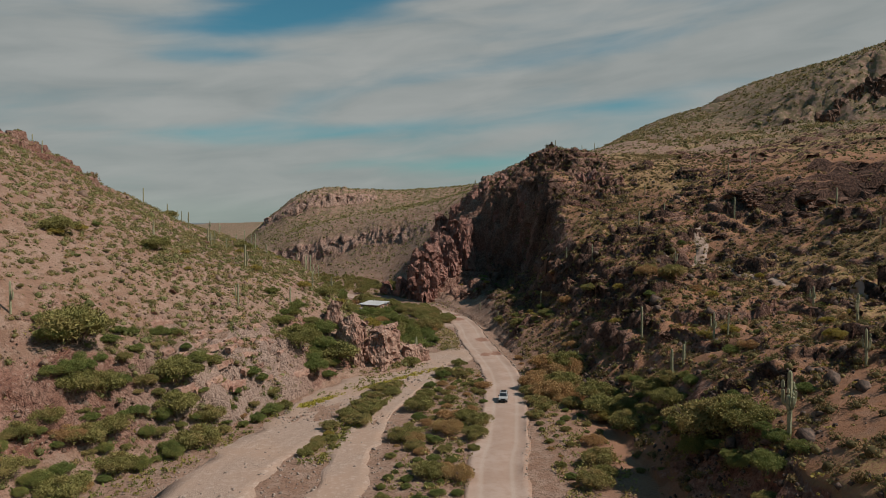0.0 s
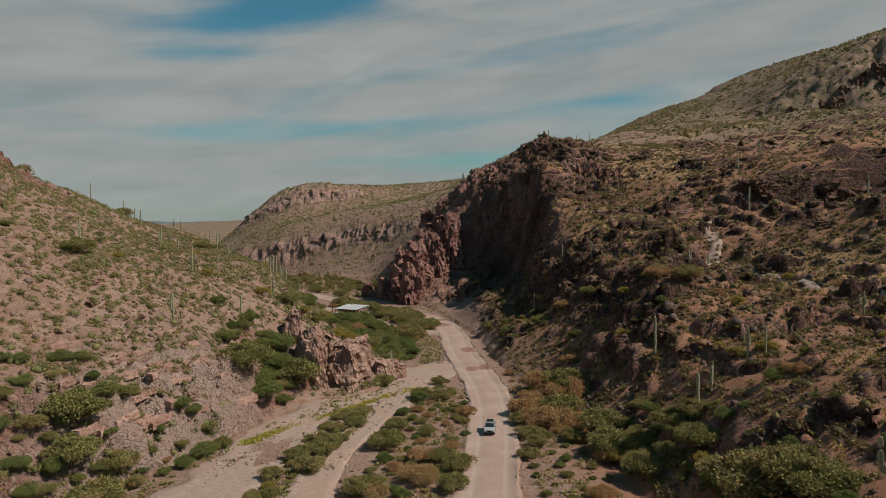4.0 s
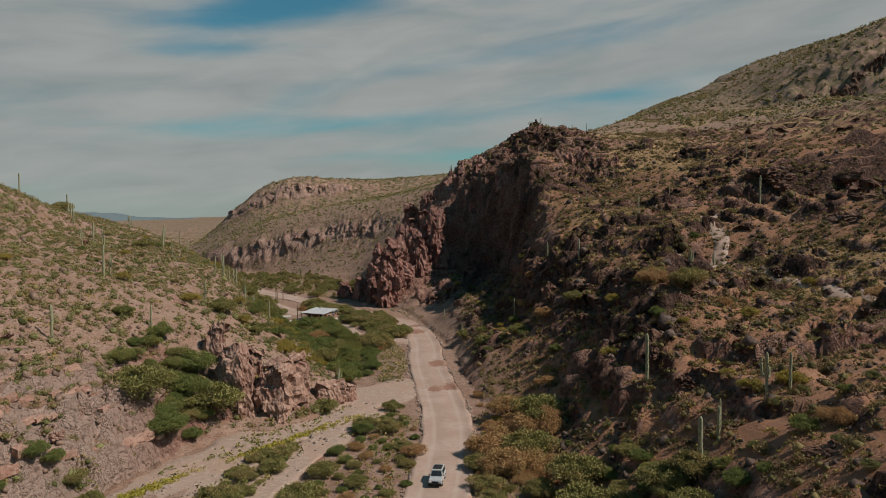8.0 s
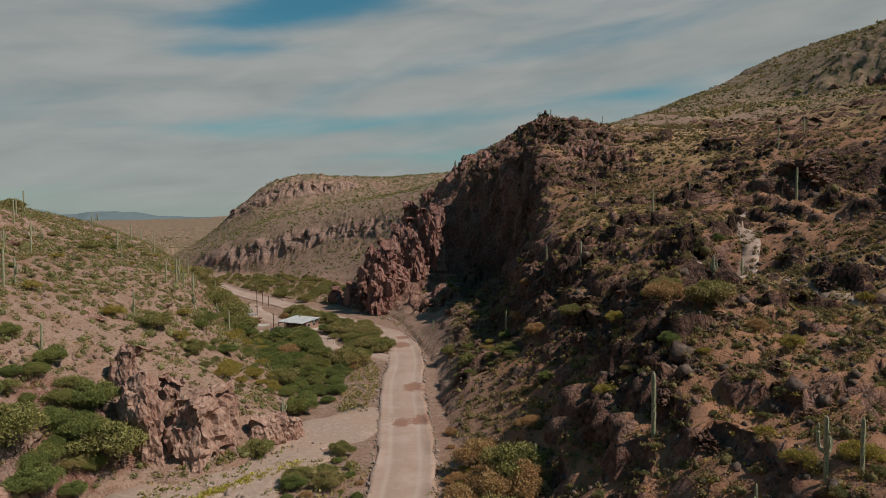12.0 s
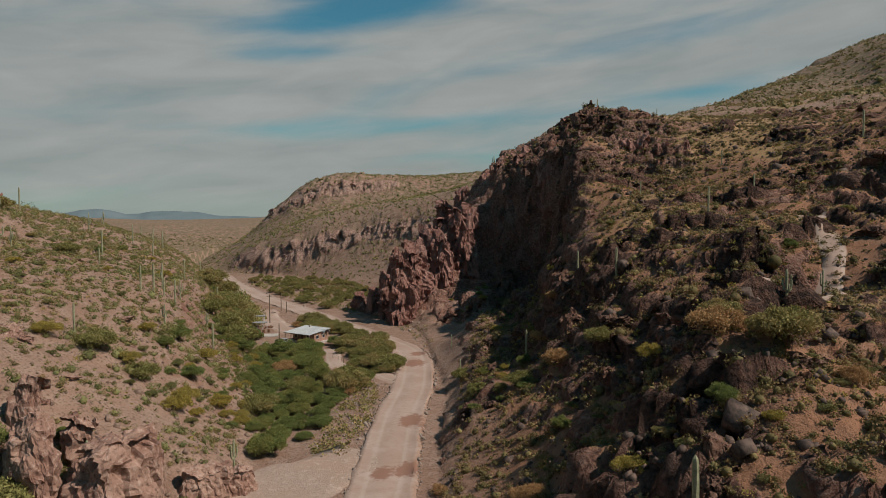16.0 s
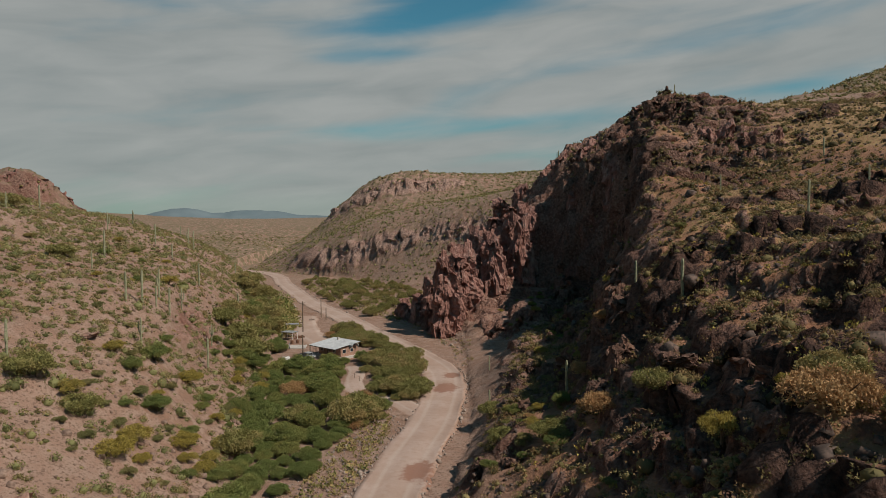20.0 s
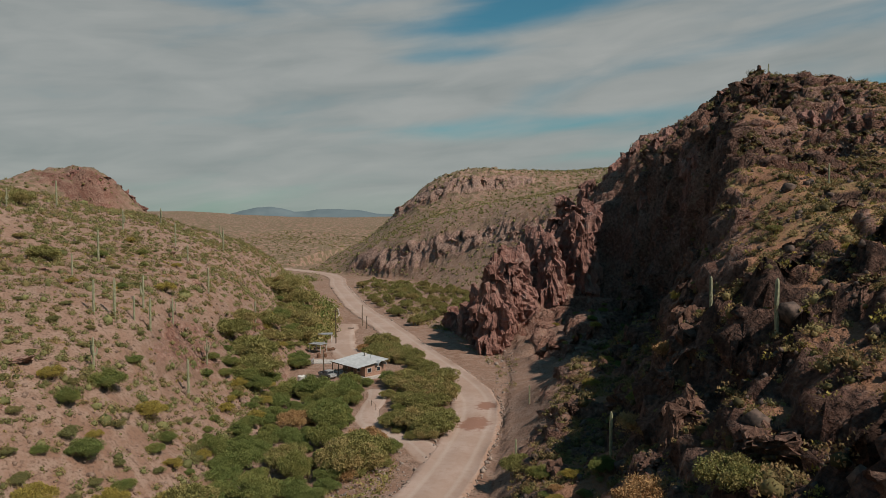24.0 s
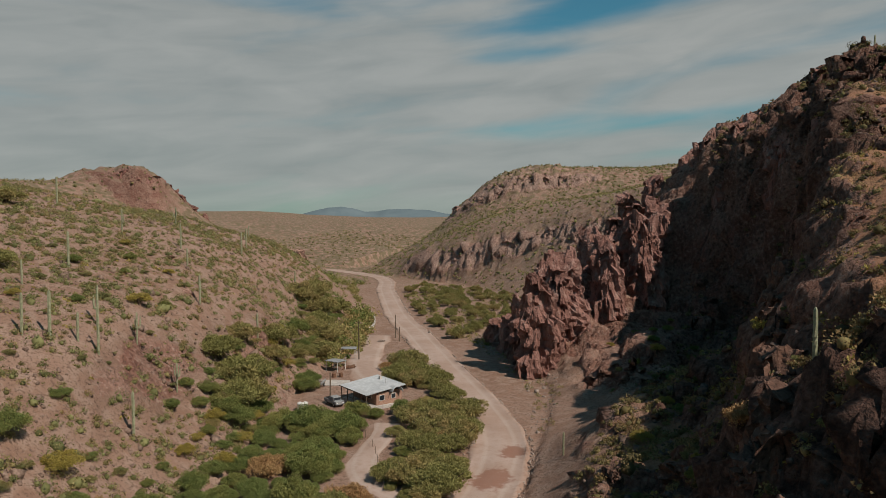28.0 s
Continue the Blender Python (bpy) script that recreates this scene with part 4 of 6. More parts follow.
for x, y, s, k in ((-8.5, 181.5, 0.7, 1), (-25, 183, 1.0, 0), (-28, 207, 0.9, 1), (-35, 206, 0.9, 1), (57, 174, 0.9, 1), (53, 181, 0.7, 1), (-87, 263, 1.1, 1), (-73, 256, 1.0, 1), (40.8, 272.5, 1.25, 3), (30, 283, 1.0, 0), (32, 288, 0.9, 0), (24, 322, 0.9, 0),
                   (-41, 261, 0.9, 0), (-44, 267, 1.1, 0), (-43, 283, 1.0, 3), (-45.5, 280, 1.3, 3), (-42, 277, 1.2, 3), (-48, 285, 1.2, 3), (-44.5, 287, 1.1, 3), (-40, 273, 1.2, 3), (44, 209, 0.9, 1), (-119, 236, 1.2, 1), (-110, 282, 1.1, 1), (48, 92, 1.1, 0), (-82, 150, 1.2, 1), (-70, 170, 1.0, 1),
                   (76, 224, 1.1, 0), (92, 240, 1.2, 1), (62, 160, 1.0, 3), (66, 148, 1.0, 1), (58, 240, 1.0, 3), (52, 262, 1.0, 1), (20, 246, 0.8, 1), (21, 193, 0.7, 2), (21, 186, 0.7, 2)):
    plant((MESQUITE, CREOSOTE, RUSTY, GOLDEN)[k], x, y, s * (0.75 if k == 0 else 1.0))


# ---- saguaros ----
def arm_tube(points, r, sides=12, ribs=0.16):
    """A ribbed, round-topped column through points."""
    pts = smooth_line(points, 0.28)
    n = len(pts)
    bm = bmesh.new()
    rings = []
    for k in range(n):
        d = Vector(pts[min(k + 1, n - 1)] - pts[max(k - 1, 0)])
        q = d.to_track_quat("Z", "Y")
        left = (n - 1 - k) / 2.5
        rr = r * (0.86 + 0.14 * math.sin(3.0 * k / n)) * (1.0 if left >= 1 else math.sqrt(max(0.03, 1 - (1 - left) ** 2)))
        rings.append([bm.verts.new(Vector(pts[k]) + q @ Vector((rr * (1 - ribs * (s % 2)) * math.cos(2 * math.pi * s / sides), rr * (1 - ribs * (s % 2)) * math.sin(2 * math.pi * s / sides), 0))) for s in range(sides)])
    for lo, hi in zip(rings[:-1], rings[1:]):
        for s in range(sides):
            bm.faces.new((lo[s], lo[(s + 1) % sides], hi[(s + 1) % sides], hi[s]))
    bm.faces.new(rings[-1])
    return bm


def saguaro(seed, h, arms):
    rng = random.Random(seed)
    base = tagged(new("saguaro"), "tall ribbed saguaro cactus with upturned arms on the slope" if arms else "single ribbed saguaro cactus column on the stony slope", "cactus", "saguaros of the canyon")
    r = 0.24 + 0.012 * h
    part("trunk", arm_tube([(0, 0, -0.6), (0.03, 0, h * 0.5), (0.0, 0.05, h)], r), MAT_CACTUS, base)
    for k in range(arms):
        a = 2 * math.pi * (k / arms + rng.uniform(-0.1, 0.1))
        z0 = h * rng.uniform(0.34, 0.52)
        out = r + rng.uniform(0.45, 0.75)
        top = z0 + h * rng.uniform(0.2, 0.42)
        c, s = math.cos(a), math.sin(a)
        part("arm", arm_tube([(0, 0, z0), (out * 0.7 * c, out * 0.7 * s, z0 + 0.05), (out * c, out * s, z0 + 0.55), (out * 1.03 * c, out * 1.03 * s, top)], r * 0.78), MAT_CACTUS, base)
    return base


SAGUAROS = {0: [saguaro(1, 5.2, 0), saguaro(2, 4.0, 0)], 1: [saguaro(3, 5.6, 1)], 2: [saguaro(4, 6.2, 2), saguaro(5, 5.6, 3)], 5: [saguaro(6, 7.0, 5)]}
# x, y, height, arms
for k, (x, y, h, arms) in enumerate((
        (41.5, 83, 8.0, 5), (76, 143, 5.0, 2), (72.6, 122, 5.5, 1), (56, 92, 6.5, 2), (42, 127.4, 5.8, 0), (45, 130, 5.0, 0), (43.8, 153.4, 6.5, 0), (51.4, 132, 7.0, 2), (53.8, 131.3, 4.2, 0),
        (-70.6, 113.7, 5.5, 1), (-47, 160, 5.0, 0), (-39, 178, 5.6, 0), (-55.6, 198, 5.0, 1), (-121, 212, 5.0, 0), (-83, 247, 5.2, 2), (62.3, 187.3, 6.2, 2), (-74, 179, 6.2, 2), (-74, 223, 6.0, 2))):
    pool = SAGUAROS[arms]
    ob = pool[k % len(pool)]
    f = h / {0: 5.2, 1: 5.6, 2: 6.0, 5: 7.0}[arms]
    m = Matrix.LocRotScale((x, y, float(height(x, y)[0])), Euler((0, 0, k * 2.1)), (f * 0.8, f * 0.8, f))
    if ob.name in used:
        copy_thing(ob, m)
    else:
        used.add(ob.name)
        ob.matrix_world = m
for k, (x, y, h, arms) in enumerate((
        (-48, 243, 5.0, 0), (-48.5, 163, 4.6, 0), (-93, 256, 6.5, 1), (-70, 226, 5.5, 0), (-55, 194, 6.0, 0), (-15.3, 182, 4.5, 0), (-19, 179, 5.0, 0), (-37, 232, 6.0, 2), (-46.7, 246, 6.0, 0),
        (32.2, 166, 4.5, 0), (46, 132, 3.4, 0), (77, 213, 6.0, 2), (99.5, 239, 7.0, 0), (-7.5, 194, 6.5, 2), (-38.7, 206.5, 5.5, 1), (-48.8, 262, 6.0, 2), (-35, 249, 5.5, 0), (48.5, 227, 6.8, 0),
        (33, 235, 5.0, 0), (84, 266, 5.5, 0), (19.5, 247, 4.0, 0), (91, 316, 6.0, 0), (-81, 248, 5.5, 2), (-46.5, 250, 5.6, 0), (-45, 252, 5.2, 0), (-43.7, 265, 5.5, 2), (-60, 287, 6.0, 1),
        (14.8, 278, 4.5, 0), (-50, 256, 6.2, 1), (43.5, 246, 6.5, 0), (-56, 299, 5.2, 0), (20.5, 446, 8.5, 2), (66, 412, 6.5, 0), (80, 436, 7.5, 0), (88, 455, 6.0, 0), (93, 470, 7.5, 1), (110, 510, 6.0, 0),
        (-100, 268, 6.0, 0), (-104, 274, 5.0, 2), (-96, 300, 6.0, 1), (-88, 310, 5.5, 0), (-76, 300, 6.0, 0), (-92, 336, 6.0, 0), (-110, 330, 6.5, 2), (-72, 268, 5.8, 0), (-64, 254, 5.2, 0),
        (-118, 300, 6.0, 0), (-104, 352, 6.2, 1), (-86, 352, 5.4, 0), (-120, 372, 6.0, 0), (-66, 340, 5.0, 0), (-58, 310, 5.2, 0), (102, 160, 6.0, 2), (110, 176, 5.5, 0), (118, 210, 6.2, 1), (132, 190, 6.0, 0),
        (70, 250, 5.2, 0), (62, 282, 5.0, 0), (118, 290, 6.4, 0), (140, 320, 6.5, 1), (-132, 226, 6.0, 1), (-126, 221, 5.4, 0), (-112, 262, 5.6, 0))):
    pool = SAGUAROS[arms]
    ob = pool[k % len(pool)]
    f = h / {0: 5.2, 1: 5.6, 2: 6.0, 5: 7.0}[arms]
    copy_thing(ob, Matrix.LocRotScale((x, y, float(height(x, y)[0])), Euler((0, 0, k * 1.3)), (f * 0.75, f * 0.75, f)))


# ---- scrub, grass and loose stone: more than one could count ----
def scatter(name, label, category, mat, places, radius, leaves, size, seed, flat=0.62, core=-1):
    """Low clumps at places (n x 2), each a dome of leaf sprays, with a dense uneven heart where core is 0 or 1."""
    rng = np.random.default_rng(seed)
    n = len(places)
    r = radius * rng.lognormal(0, 0.46 if core < 0 else 0.3, n)
    z = height(places[:, 0], places[:, 1])
    d = rng.normal(size=(n, leaves, 3))
    d /= np.linalg.norm(d, axis=2)[:, :, None]
    d[..., 2] = np.abs(d[..., 2])
    c = d * (rng.uniform(0.15 if core < 0 else 0.25, 1.0, (n, leaves, 1)) ** 0.4) * r[:, None, None] * np.array([1, 1, flat * 1.4])
    c += np.stack([places[:, 0], places[:, 1], z - 0.05], 1)[:, None, :]
    way = (0.5 * d + np.array([0, 0, 0.2]) + rng.normal(size=d.shape) * 0.55).reshape(-1, 3)
    way /= np.linalg.norm(way, axis=1)[:, None]
    s = np.repeat(size * (r / radius) ** 0.35, leaves)[:, None] * rng.uniform(0.6, 1.3, (n * leaves, 1))
    v, f = sprays(rng, c.reshape(-1, 3), way, s * 1.05, s * 0.46, False)
    per = rng.uniform(0, 1, n)
    tints = np.repeat(np.repeat(per, leaves), 3)
    if core >= 0:
        bm = bmesh.new()
        bmesh.ops.create_icosphere(bm, subdivisions=core + 1, radius=1.0)
        hull = np.array([p.co[:] for p in bm.verts])
        tris = np.array([[p.index for p in face.verts] for face in bm.faces])
        bm.free()
        k = len(hull)
        turn = rng.uniform(0, 6.28, n)
        cs, sn = np.cos(turn)[:, None], np.sin(turn)[:, None]
        lump = hull[None] * (rng.uniform(0.6, 1.0, (n, k, 1)) * 0.56)
        body = np.stack([lump[..., 0] * cs - lump[..., 1] * sn, lump[..., 0] * sn + lump[..., 1] * cs, lump[..., 2] * flat * 1.35], -1) * r[:, None, None]
        body *= rng.uniform(0.8, 1.25, (n, 1, 3))
        body += np.stack([places[:, 0], places[:, 1], z + 0.12 * r], 1)[:, None, :]
        f = np.concatenate([f, len(v) + (tris[None] + (np.arange(n) * k)[:, None, None]).reshape(-1, 3)])
        v = np.concatenate([v, body.reshape(-1, 3)])
        tints = np.concatenate([tints, np.zeros(n * k)])
    me = raw_mesh(name, v, f)
    add_values(me, "tint", tints)
    me.materials.append(mat)
    return tagged(new(name, me), label, category, kind="stuff")


def slope_places(x0, x1, y0, y1, count, seed, thin=0.5):
    """Places on the slopes, fewer on bare rock and none on road and wash."""
    rng = np.random.default_rng(seed)
    x, y = rng.uniform(x0, x1, count), rng.uniform(y0, y1, count)
    i = np.clip(np.searchsorted(GX, x), 0, len(GX) - 1)
    j = np.clip(np.searchsorted(GY, y), 0, len(GY) - 1)
    patch = 0.66 + 0.3 * fbm(x / 24, y / 24, seed=91)
    keep = (ginto[j, i] < -1.0) & (rng.uniform(size=count) < patch * (1 - thin * steep[j, i]))
    return np.stack([x[keep], y[keep]], 1)


MAT_EAST = leaf_material("eastern_scrub_leaf", (0.085, 0.068, 0.028), (0.20, 0.158, 0.062), (0.29, 0.175, 0.08))
scatter("desert_scrub", "low brown scrub between the bushes of the western slope", "scrub", MAT_SCRUB, slope_places(-150, -5, 60, 400, 17000, 1), 0.42, 14, 0.18, 1, 0.62, 0)
scatter("desert_scrub", "low dark scrub between the bushes of the eastern slope", "scrub", MAT_BROWN, slope_places(22, 150, 30, 430, 12000, 2, 0.25), 0.46, 16, 0.19, 2, 0.62, 0)
scatter("bench_scrub", "fine twiggy scrub on the near eastern crags", "scrub", MAT_BROWN, slope_places(20, 85, 150, 330, 5000, 12, 0.0), 0.55, 60, 0.15, 12, 0.7, 0)
scatter("green_scrub", "rounded olive bushes over the western slope", "scrub", MAT_SAGE, slope_places(-150, -5, 60, 400, 13000, 3, 0.2), 0.85, 88, 0.19, 3, 0.68, 0)
scatter("green_scrub", "brown green bushes over the eastern slope", "scrub", MAT_EAST, slope_places(22, 150, 40, 420, 9500, 4, 0.2), 0.9, 88, 0.19, 4, 0.7, 0)
scatter("dry_scrub", "straw brown bushes scattered over both slopes", "scrub", MAT_BROWN, np.concatenate([slope_places(-150, -5, 60, 400, 3200, 13, 0.2), slope_places(22, 150, 40, 420, 2800, 14, 0.2)]), 0.72, 80, 0.18, 15, 0.68, 0)
scatter("mountain_scrub", "dark scrub over the high eastern mountain", "scrub", MAT_SCRUB, slope_places(150, 520, 420, 1300, 9000, 18, 0.2), 1.9, 10, 1.1, 19, 0.6, 0)
scatter("hill_scrub", "olive scrub over the canyon hill beyond the cliff", "scrub", MAT_SAGE, slope_places(-210, 110, 490, 730, 11000, 16, 0.4), 0.95, 8, 0.5, 16, 0.7, 0)
scatter("far_scrub", "scrub on the farther canyon hills", "scrub", MAT_SCRUB, np.concatenate([slope_places(-330, 330, 400, 760, 15000, 5), slope_places(-330, -150, 120, 400, 5000, 6), slope_places(150, 360, 100, 420, 7000, 8)]), 1.05, 5, 0.6, 5, 0.62, 0)
scatter("straw_grass", "dry straw coloured grass tufts between the bushes", "grass", MAT_GOLD, np.concatenate([slope_places(30, 140, 60, 330, 5000, 7), slope_places(-140, -10, 84, 330, 1200, 17)]), 0.4, 26, 0.2, 7)


def thicket(name, label, mat, poly, count, radius, leaves, size, seed):
    return scatter(name, label, "thicket", mat, floor_places(poly, count, seed), radius, leaves, size, seed, 0.75)


def floor_places(poly, count, seed):
    rng = random.Random(seed)
    xs, ys = [p[0] for p in poly], [p[1] for p in poly]
    out = []
    for _ in range(count):
        x, y = rng.uniform(min(xs), max(xs)), rng.uniform(min(ys), max(ys))
        if inside(poly, x, y):
            out.append((x, y))
    return np.array(out)


scatter("wash_grass", "bright green and yellow grass growing in the wash", "grass", MAT_GRASS,
        np.concatenate([floor_places([(-23, 108), (-19, 108), (-13, 140), (-8, 162), (-12, 166), (-18, 150)], 1300, 1), floor_places([(-28, 150), (-20, 152), (-10, 172), (-3, 186), (-8, 186), (-18, 172)], 500, 2),
                        floor_places([(-58, 90), (-44, 90), (-30, 140), (-34, 146), (-46, 124)], 900, 3)]), 0.4, 14, 0.28, 9, 0.9)
_mr = np.random.default_rng(71)
_ml = smooth_line([(-29, 142), (-23, 152), (-13.5, 164), (-7, 173), (-1.5, 180)], 0.25)
MOSS = _ml[_mr.integers(0, len(_ml), 1500)] + _mr.normal(size=(1500, 2)) * 0.55
scatter("yellow_grass", "yellow green moss and grass along the wash trickle", "grass", MAT_MOSS, MOSS, 0.34, 18, 0.2, 13, 0.4)
scatter("verge_scrub", "low weeds along the road and wash margins", "scrub", MAT_OLIVE,
        np.concatenate([floor_places([(-9, 84), (2, 84), (9, 150), (9, 178), (2, 184), (-4, 165)], 700, 4), floor_places([(17, 90), (28, 90), (29, 150), (22, 182), (19, 180)], 380, 5),
                        floor_places([(0, 205), (-3, 214), (-2, 250), (2, 250), (5, 225), (5, 205)], 300, 6)]), 0.5, 16, 0.3, 11, 0.8)


def stones(name, label, mat, places, radius, seed, spread_r=0.45, lift=0.15):
    """Loose angular blocks."""
    rng = np.random.default_rng(seed)
    bm = bmesh.new()
    bmesh.ops.create_cube(bm, size=1.5)
    bmesh.ops.triangulate(bm, faces=bm.faces)
    base = np.array([v.co[:] for v in bm.verts])
    faces = np.array([[v.index for v in f.verts] for f in bm.faces])
    bm.free()
    n, k = len(places), len(base)
    r = radius * rng.lognormal(0, spread_r, n)
    shape = base[None] * rng.uniform(0.7, 1.2, (n, k, 3)) * rng.uniform(0.55, 1.3, (n, 1, 3))
    q = rng.normal(size=(n, 3, 3))
    q = np.linalg.qr(q)[0]
    v = np.einsum("nkc,ncd->nkd", shape, q) * r[:, None, None]
    v += np.stack([places[:, 0], places[:, 1], height(places[:, 0], places[:, 1]) + lift * r], 1)[:, None, :]
    f = (faces[None] + (np.arange(n) * k)[:, None, None]).reshape(-1, 3)
    me = raw_mesh(name, v.reshape(-1, 3), f)
    me.materials.append(mat)
    return tagged(new(name, me), label, "rocks", kind="stuff")


def crag_places(x0, x1, y0, y1, count, seed):
    rng = np.random.default_rng(seed)
    x, y = rng.uniform(x0, x1, count), rng.uniform(y0, y1, count)
    i = np.clip(np.searchsorted(GX, x), 0, len(GX) - 1)
    j = np.clip(np.searchsorted(GY, y), 0, len(GY) - 1)
    keep = (ginto[j, i] < 0) & (rng.uniform(size=count) < steep[j, i])
    return np.stack([x[keep], y[keep]], 1)


stones("slope_rocks", "loose reddish stones on the western slope", MAT_STONE, slope_places(-140, -5, 70, 370, 15000, 21, 0.0), 0.2, 21, 0.5)
stones("slope_rocks", "loose dark stones on the eastern slope", MAT_DARKSTONE, slope_places(22, 140, 60, 380, 12000, 22, 0.0), 0.24, 22, 0.55)
stones("crag_blocks", "dark broken blocks of the eastern crags", MAT_DARKSTONE, crag_places(20, 130, 60, 400, 9000, 23), 0.26, 23, 0.3)
stones("ledge_blocks", "broken reddish blocks of the western ledges", MAT_STONE, crag_places(-70, -5, 100, 240, 2500, 24), 0.3, 24)
stones("wash_stones", "pale cobbles strewn in the wash", MAT_PALESTONE, floor_places([(-44, 90), (-10, 90), (-8, 150), (2, 190), (-8, 190), (-30, 150)], 3500, 25), 0.14, 25)
_edge = smooth_line(ROAD_LINE, 0.5)
_edge = _edge[(_edge[:, 1] > 85) & (_edge[:, 1] < 480)]
_rng = np.random.default_rng(26)
_pick = _edge[_rng.integers(0, len(_edge), 2600)]
_off = np.where(_rng.uniform(size=2600) < 0.6, 1, -1) * _rng.normal(4.9, 0.3, 2600)
stones("berm_stones", "stones bladed to the edges of the dirt road", MAT_PALESTONE, _pick + np.stack([_off * 0.93, _off * 0.25], 1), 0.12, 26, lift=0.6)

thicket("valley_thicket", "olive undergrowth beyond the cliff", MAT_OLIVE, VALLEY, 1300, 0.8, 40, 0.3, 32)
thicket("roadside_thicket", "olive bushes lining the far road", MAT_OLIVE, ROADSIDE, 900, 1.5, 80, 0.45, 33)
thicket("yard_thicket", "bushes along the foot of the slope by the yard", MAT_OLIVE, YARDSIDE, 700, 1.6, 100, 0.45, 34)
thicket("yard_thicket", "grey green trees along the foot of the slope", MAT_GREEN, YARDSIDE, 260, 2.0, 150, 0.45, 35)


BANK = [(-2, 318), (-20, 347), (-42, 376), (-30, 384), (-16, 354), (1, 328), (8, 296), (4, 296)]
scatter("bank_scrub", "grey weeds on the gravel bank below the cliff", "scrub", MAT_SAGE, floor_places(BANK, 700, 41), 0.6, 40, 0.2, 41)
stones("bank_stones", "pale river stones on the bank below the cliff", MAT_PALESTONE, floor_places(BANK, 2500, 42), 0.16, 42)
FAR_GREEN = [(-150, 500), (-166, 506), (-192, 526), (-226, 556), (-244, 562), (-238, 540), (-198, 508), (-166, 492)]
thicket("valley_thicket", "green trees where the road leaves the canyon", MAT_GREEN, FAR_GREEN, 420, 2.6, 110, 0.5, 36)
stones("yard_stones", "stones scattered over the bare ground by the road", MAT_PALESTONE, floor_places([(-2, 205), (8, 210), (4, 250), (-4, 262), (-12, 262), (-6, 235)], 1500, 43), 0.12, 43)



# ---- outcrop and ledge ----
def rock_material(name, lift):
    mat, t, b = material(name)
    pos = node(t, "ShaderNodeNewGeometry").outputs["Position"]
    n1, n2 = grain(t, 0.25, 6.0, 0.6), grain(t, 1.6, 7.0, 0.65)
    tone = blend(t, ramp(t, n1, 0.35, 0.65), tuple(c * lift for c in (0.25, 0.135, 0.10)), tuple(c * lift for c in (0.36, 0.225, 0.17)))
    tone = blend(t, ramp(t, n2, 0.5, 0.68), tone, (0.44, 0.31, 0.25))
    tone = blend(t, ramp(t, n2, 0.45, 0.33), tone, (0.12, 0.07, 0.055))
    t.links.new(tone, b.inputs["Base Color"])
    b.inputs["Roughness"].default_value = 0.92
    b.inputs["Specular IOR Level"].default_value = 0.15
    relief(t, b, n2, 0.9, 0.35)
    return mat


MAT_ROCK = rock_material("pink_rock", 1.0)
MAT_LEDGE = rock_material("pale_ledge_rock", 1.3)


def rock_slab(w, d, h, seed, cuts=7, rough=0.8, taper=0.15, lean=0.0):
    """A weathered block with broken faces, standing on z = 0."""
    bm = bmesh.new()
    bmesh.ops.create_cube(bm, size=1.0)
    bmesh.ops.subdivide_edges(bm, edges=list(bm.edges), cuts=cuts, use_grid_fill=True)
    for v in bm.verts:
        p = Vector((v.co.x * w, v.co.y * d, (v.co.z + 0.5) * h))
        k = 1 - taper * (p.z / h) ** 1.3
        p.x, p.y = p.x * k, p.y * k + lean * p.z
        p.z -= 0.35 * h * max(0.0, v.co.z) * (2 * abs(v.co.x)) ** 2 * taper * 2
        q = p + Vector((seed * 7.3, seed * 3.1, seed * 1.7))
        upright = Vector((q.x * 0.9, q.y * 0.9, q.z * 0.3))
        p += noise.noise_vector(q * 0.28) * rough + noise.noise_vector(upright) * rough * 0.7 + noise.noise_vector(q * 2.1) * rough * 0.28
        joint = noise.voronoi(upright * 0.7)[0]
        p -= Vector((v.co.x, v.co.y, 0.3 * v.co.z)) * rough * max(0.0, 0.35 - (joint[1] - joint[0])) * 3.0
        v.co = p
    return bm


ledge = tagged(new("rock_ledge"), "tilted layers of pale pink rock along the slope", "rock")
_lr = random.Random(51)
_shapes = []
for k in range(7):
    me = bpy.data.meshes.new("layer_block")
    bm = rock_slab(2.6, 2.0, 1.5, k + 20, 3, 0.35, 0.05)
    bm.to_mesh(me)
    bm.free()
    me.materials.append(MAT_LEDGE)
    _shapes.append(me)
for row, (x0, y0, x1, y1) in enumerate(((-46, 124, -29, 160), (-48, 126, -32, 161), (-50.5, 128, -35, 162), (-54, 131, -40, 160), (-57, 134, -45, 158))):
    n = int(math.dist((x0, y0), (x1, y1)) / 2.3)
    for k in range(n):
        if _lr.random() < (0.12, 0.2, 0.3, 0.35, 0.5)[row]:
            continue
        f = (k + _lr.uniform(-0.2, 0.2)) / n
        x, y = x0 + (x1 - x0) * f + _lr.uniform(-0.5, 0.5), y0 + (y1 - y0) * f
        ob = new("layer_block", _shapes[_lr.randrange(7)])
        ob.parent = ledge
        s = _lr.uniform(0.38, 0.85)
        ob.matrix_world = Matrix.LocRotScale((x, y, float(height(x, y)[0]) - 0.8 * s), Euler((_lr.uniform(-0.1, 0.1), -0.16 + _lr.uniform(-0.08, 0.08), math.atan2(y1 - y0, x1 - x0) + _lr.uniform(-0.25, 0.25))), (s * 1.5, s * 1.1, s))

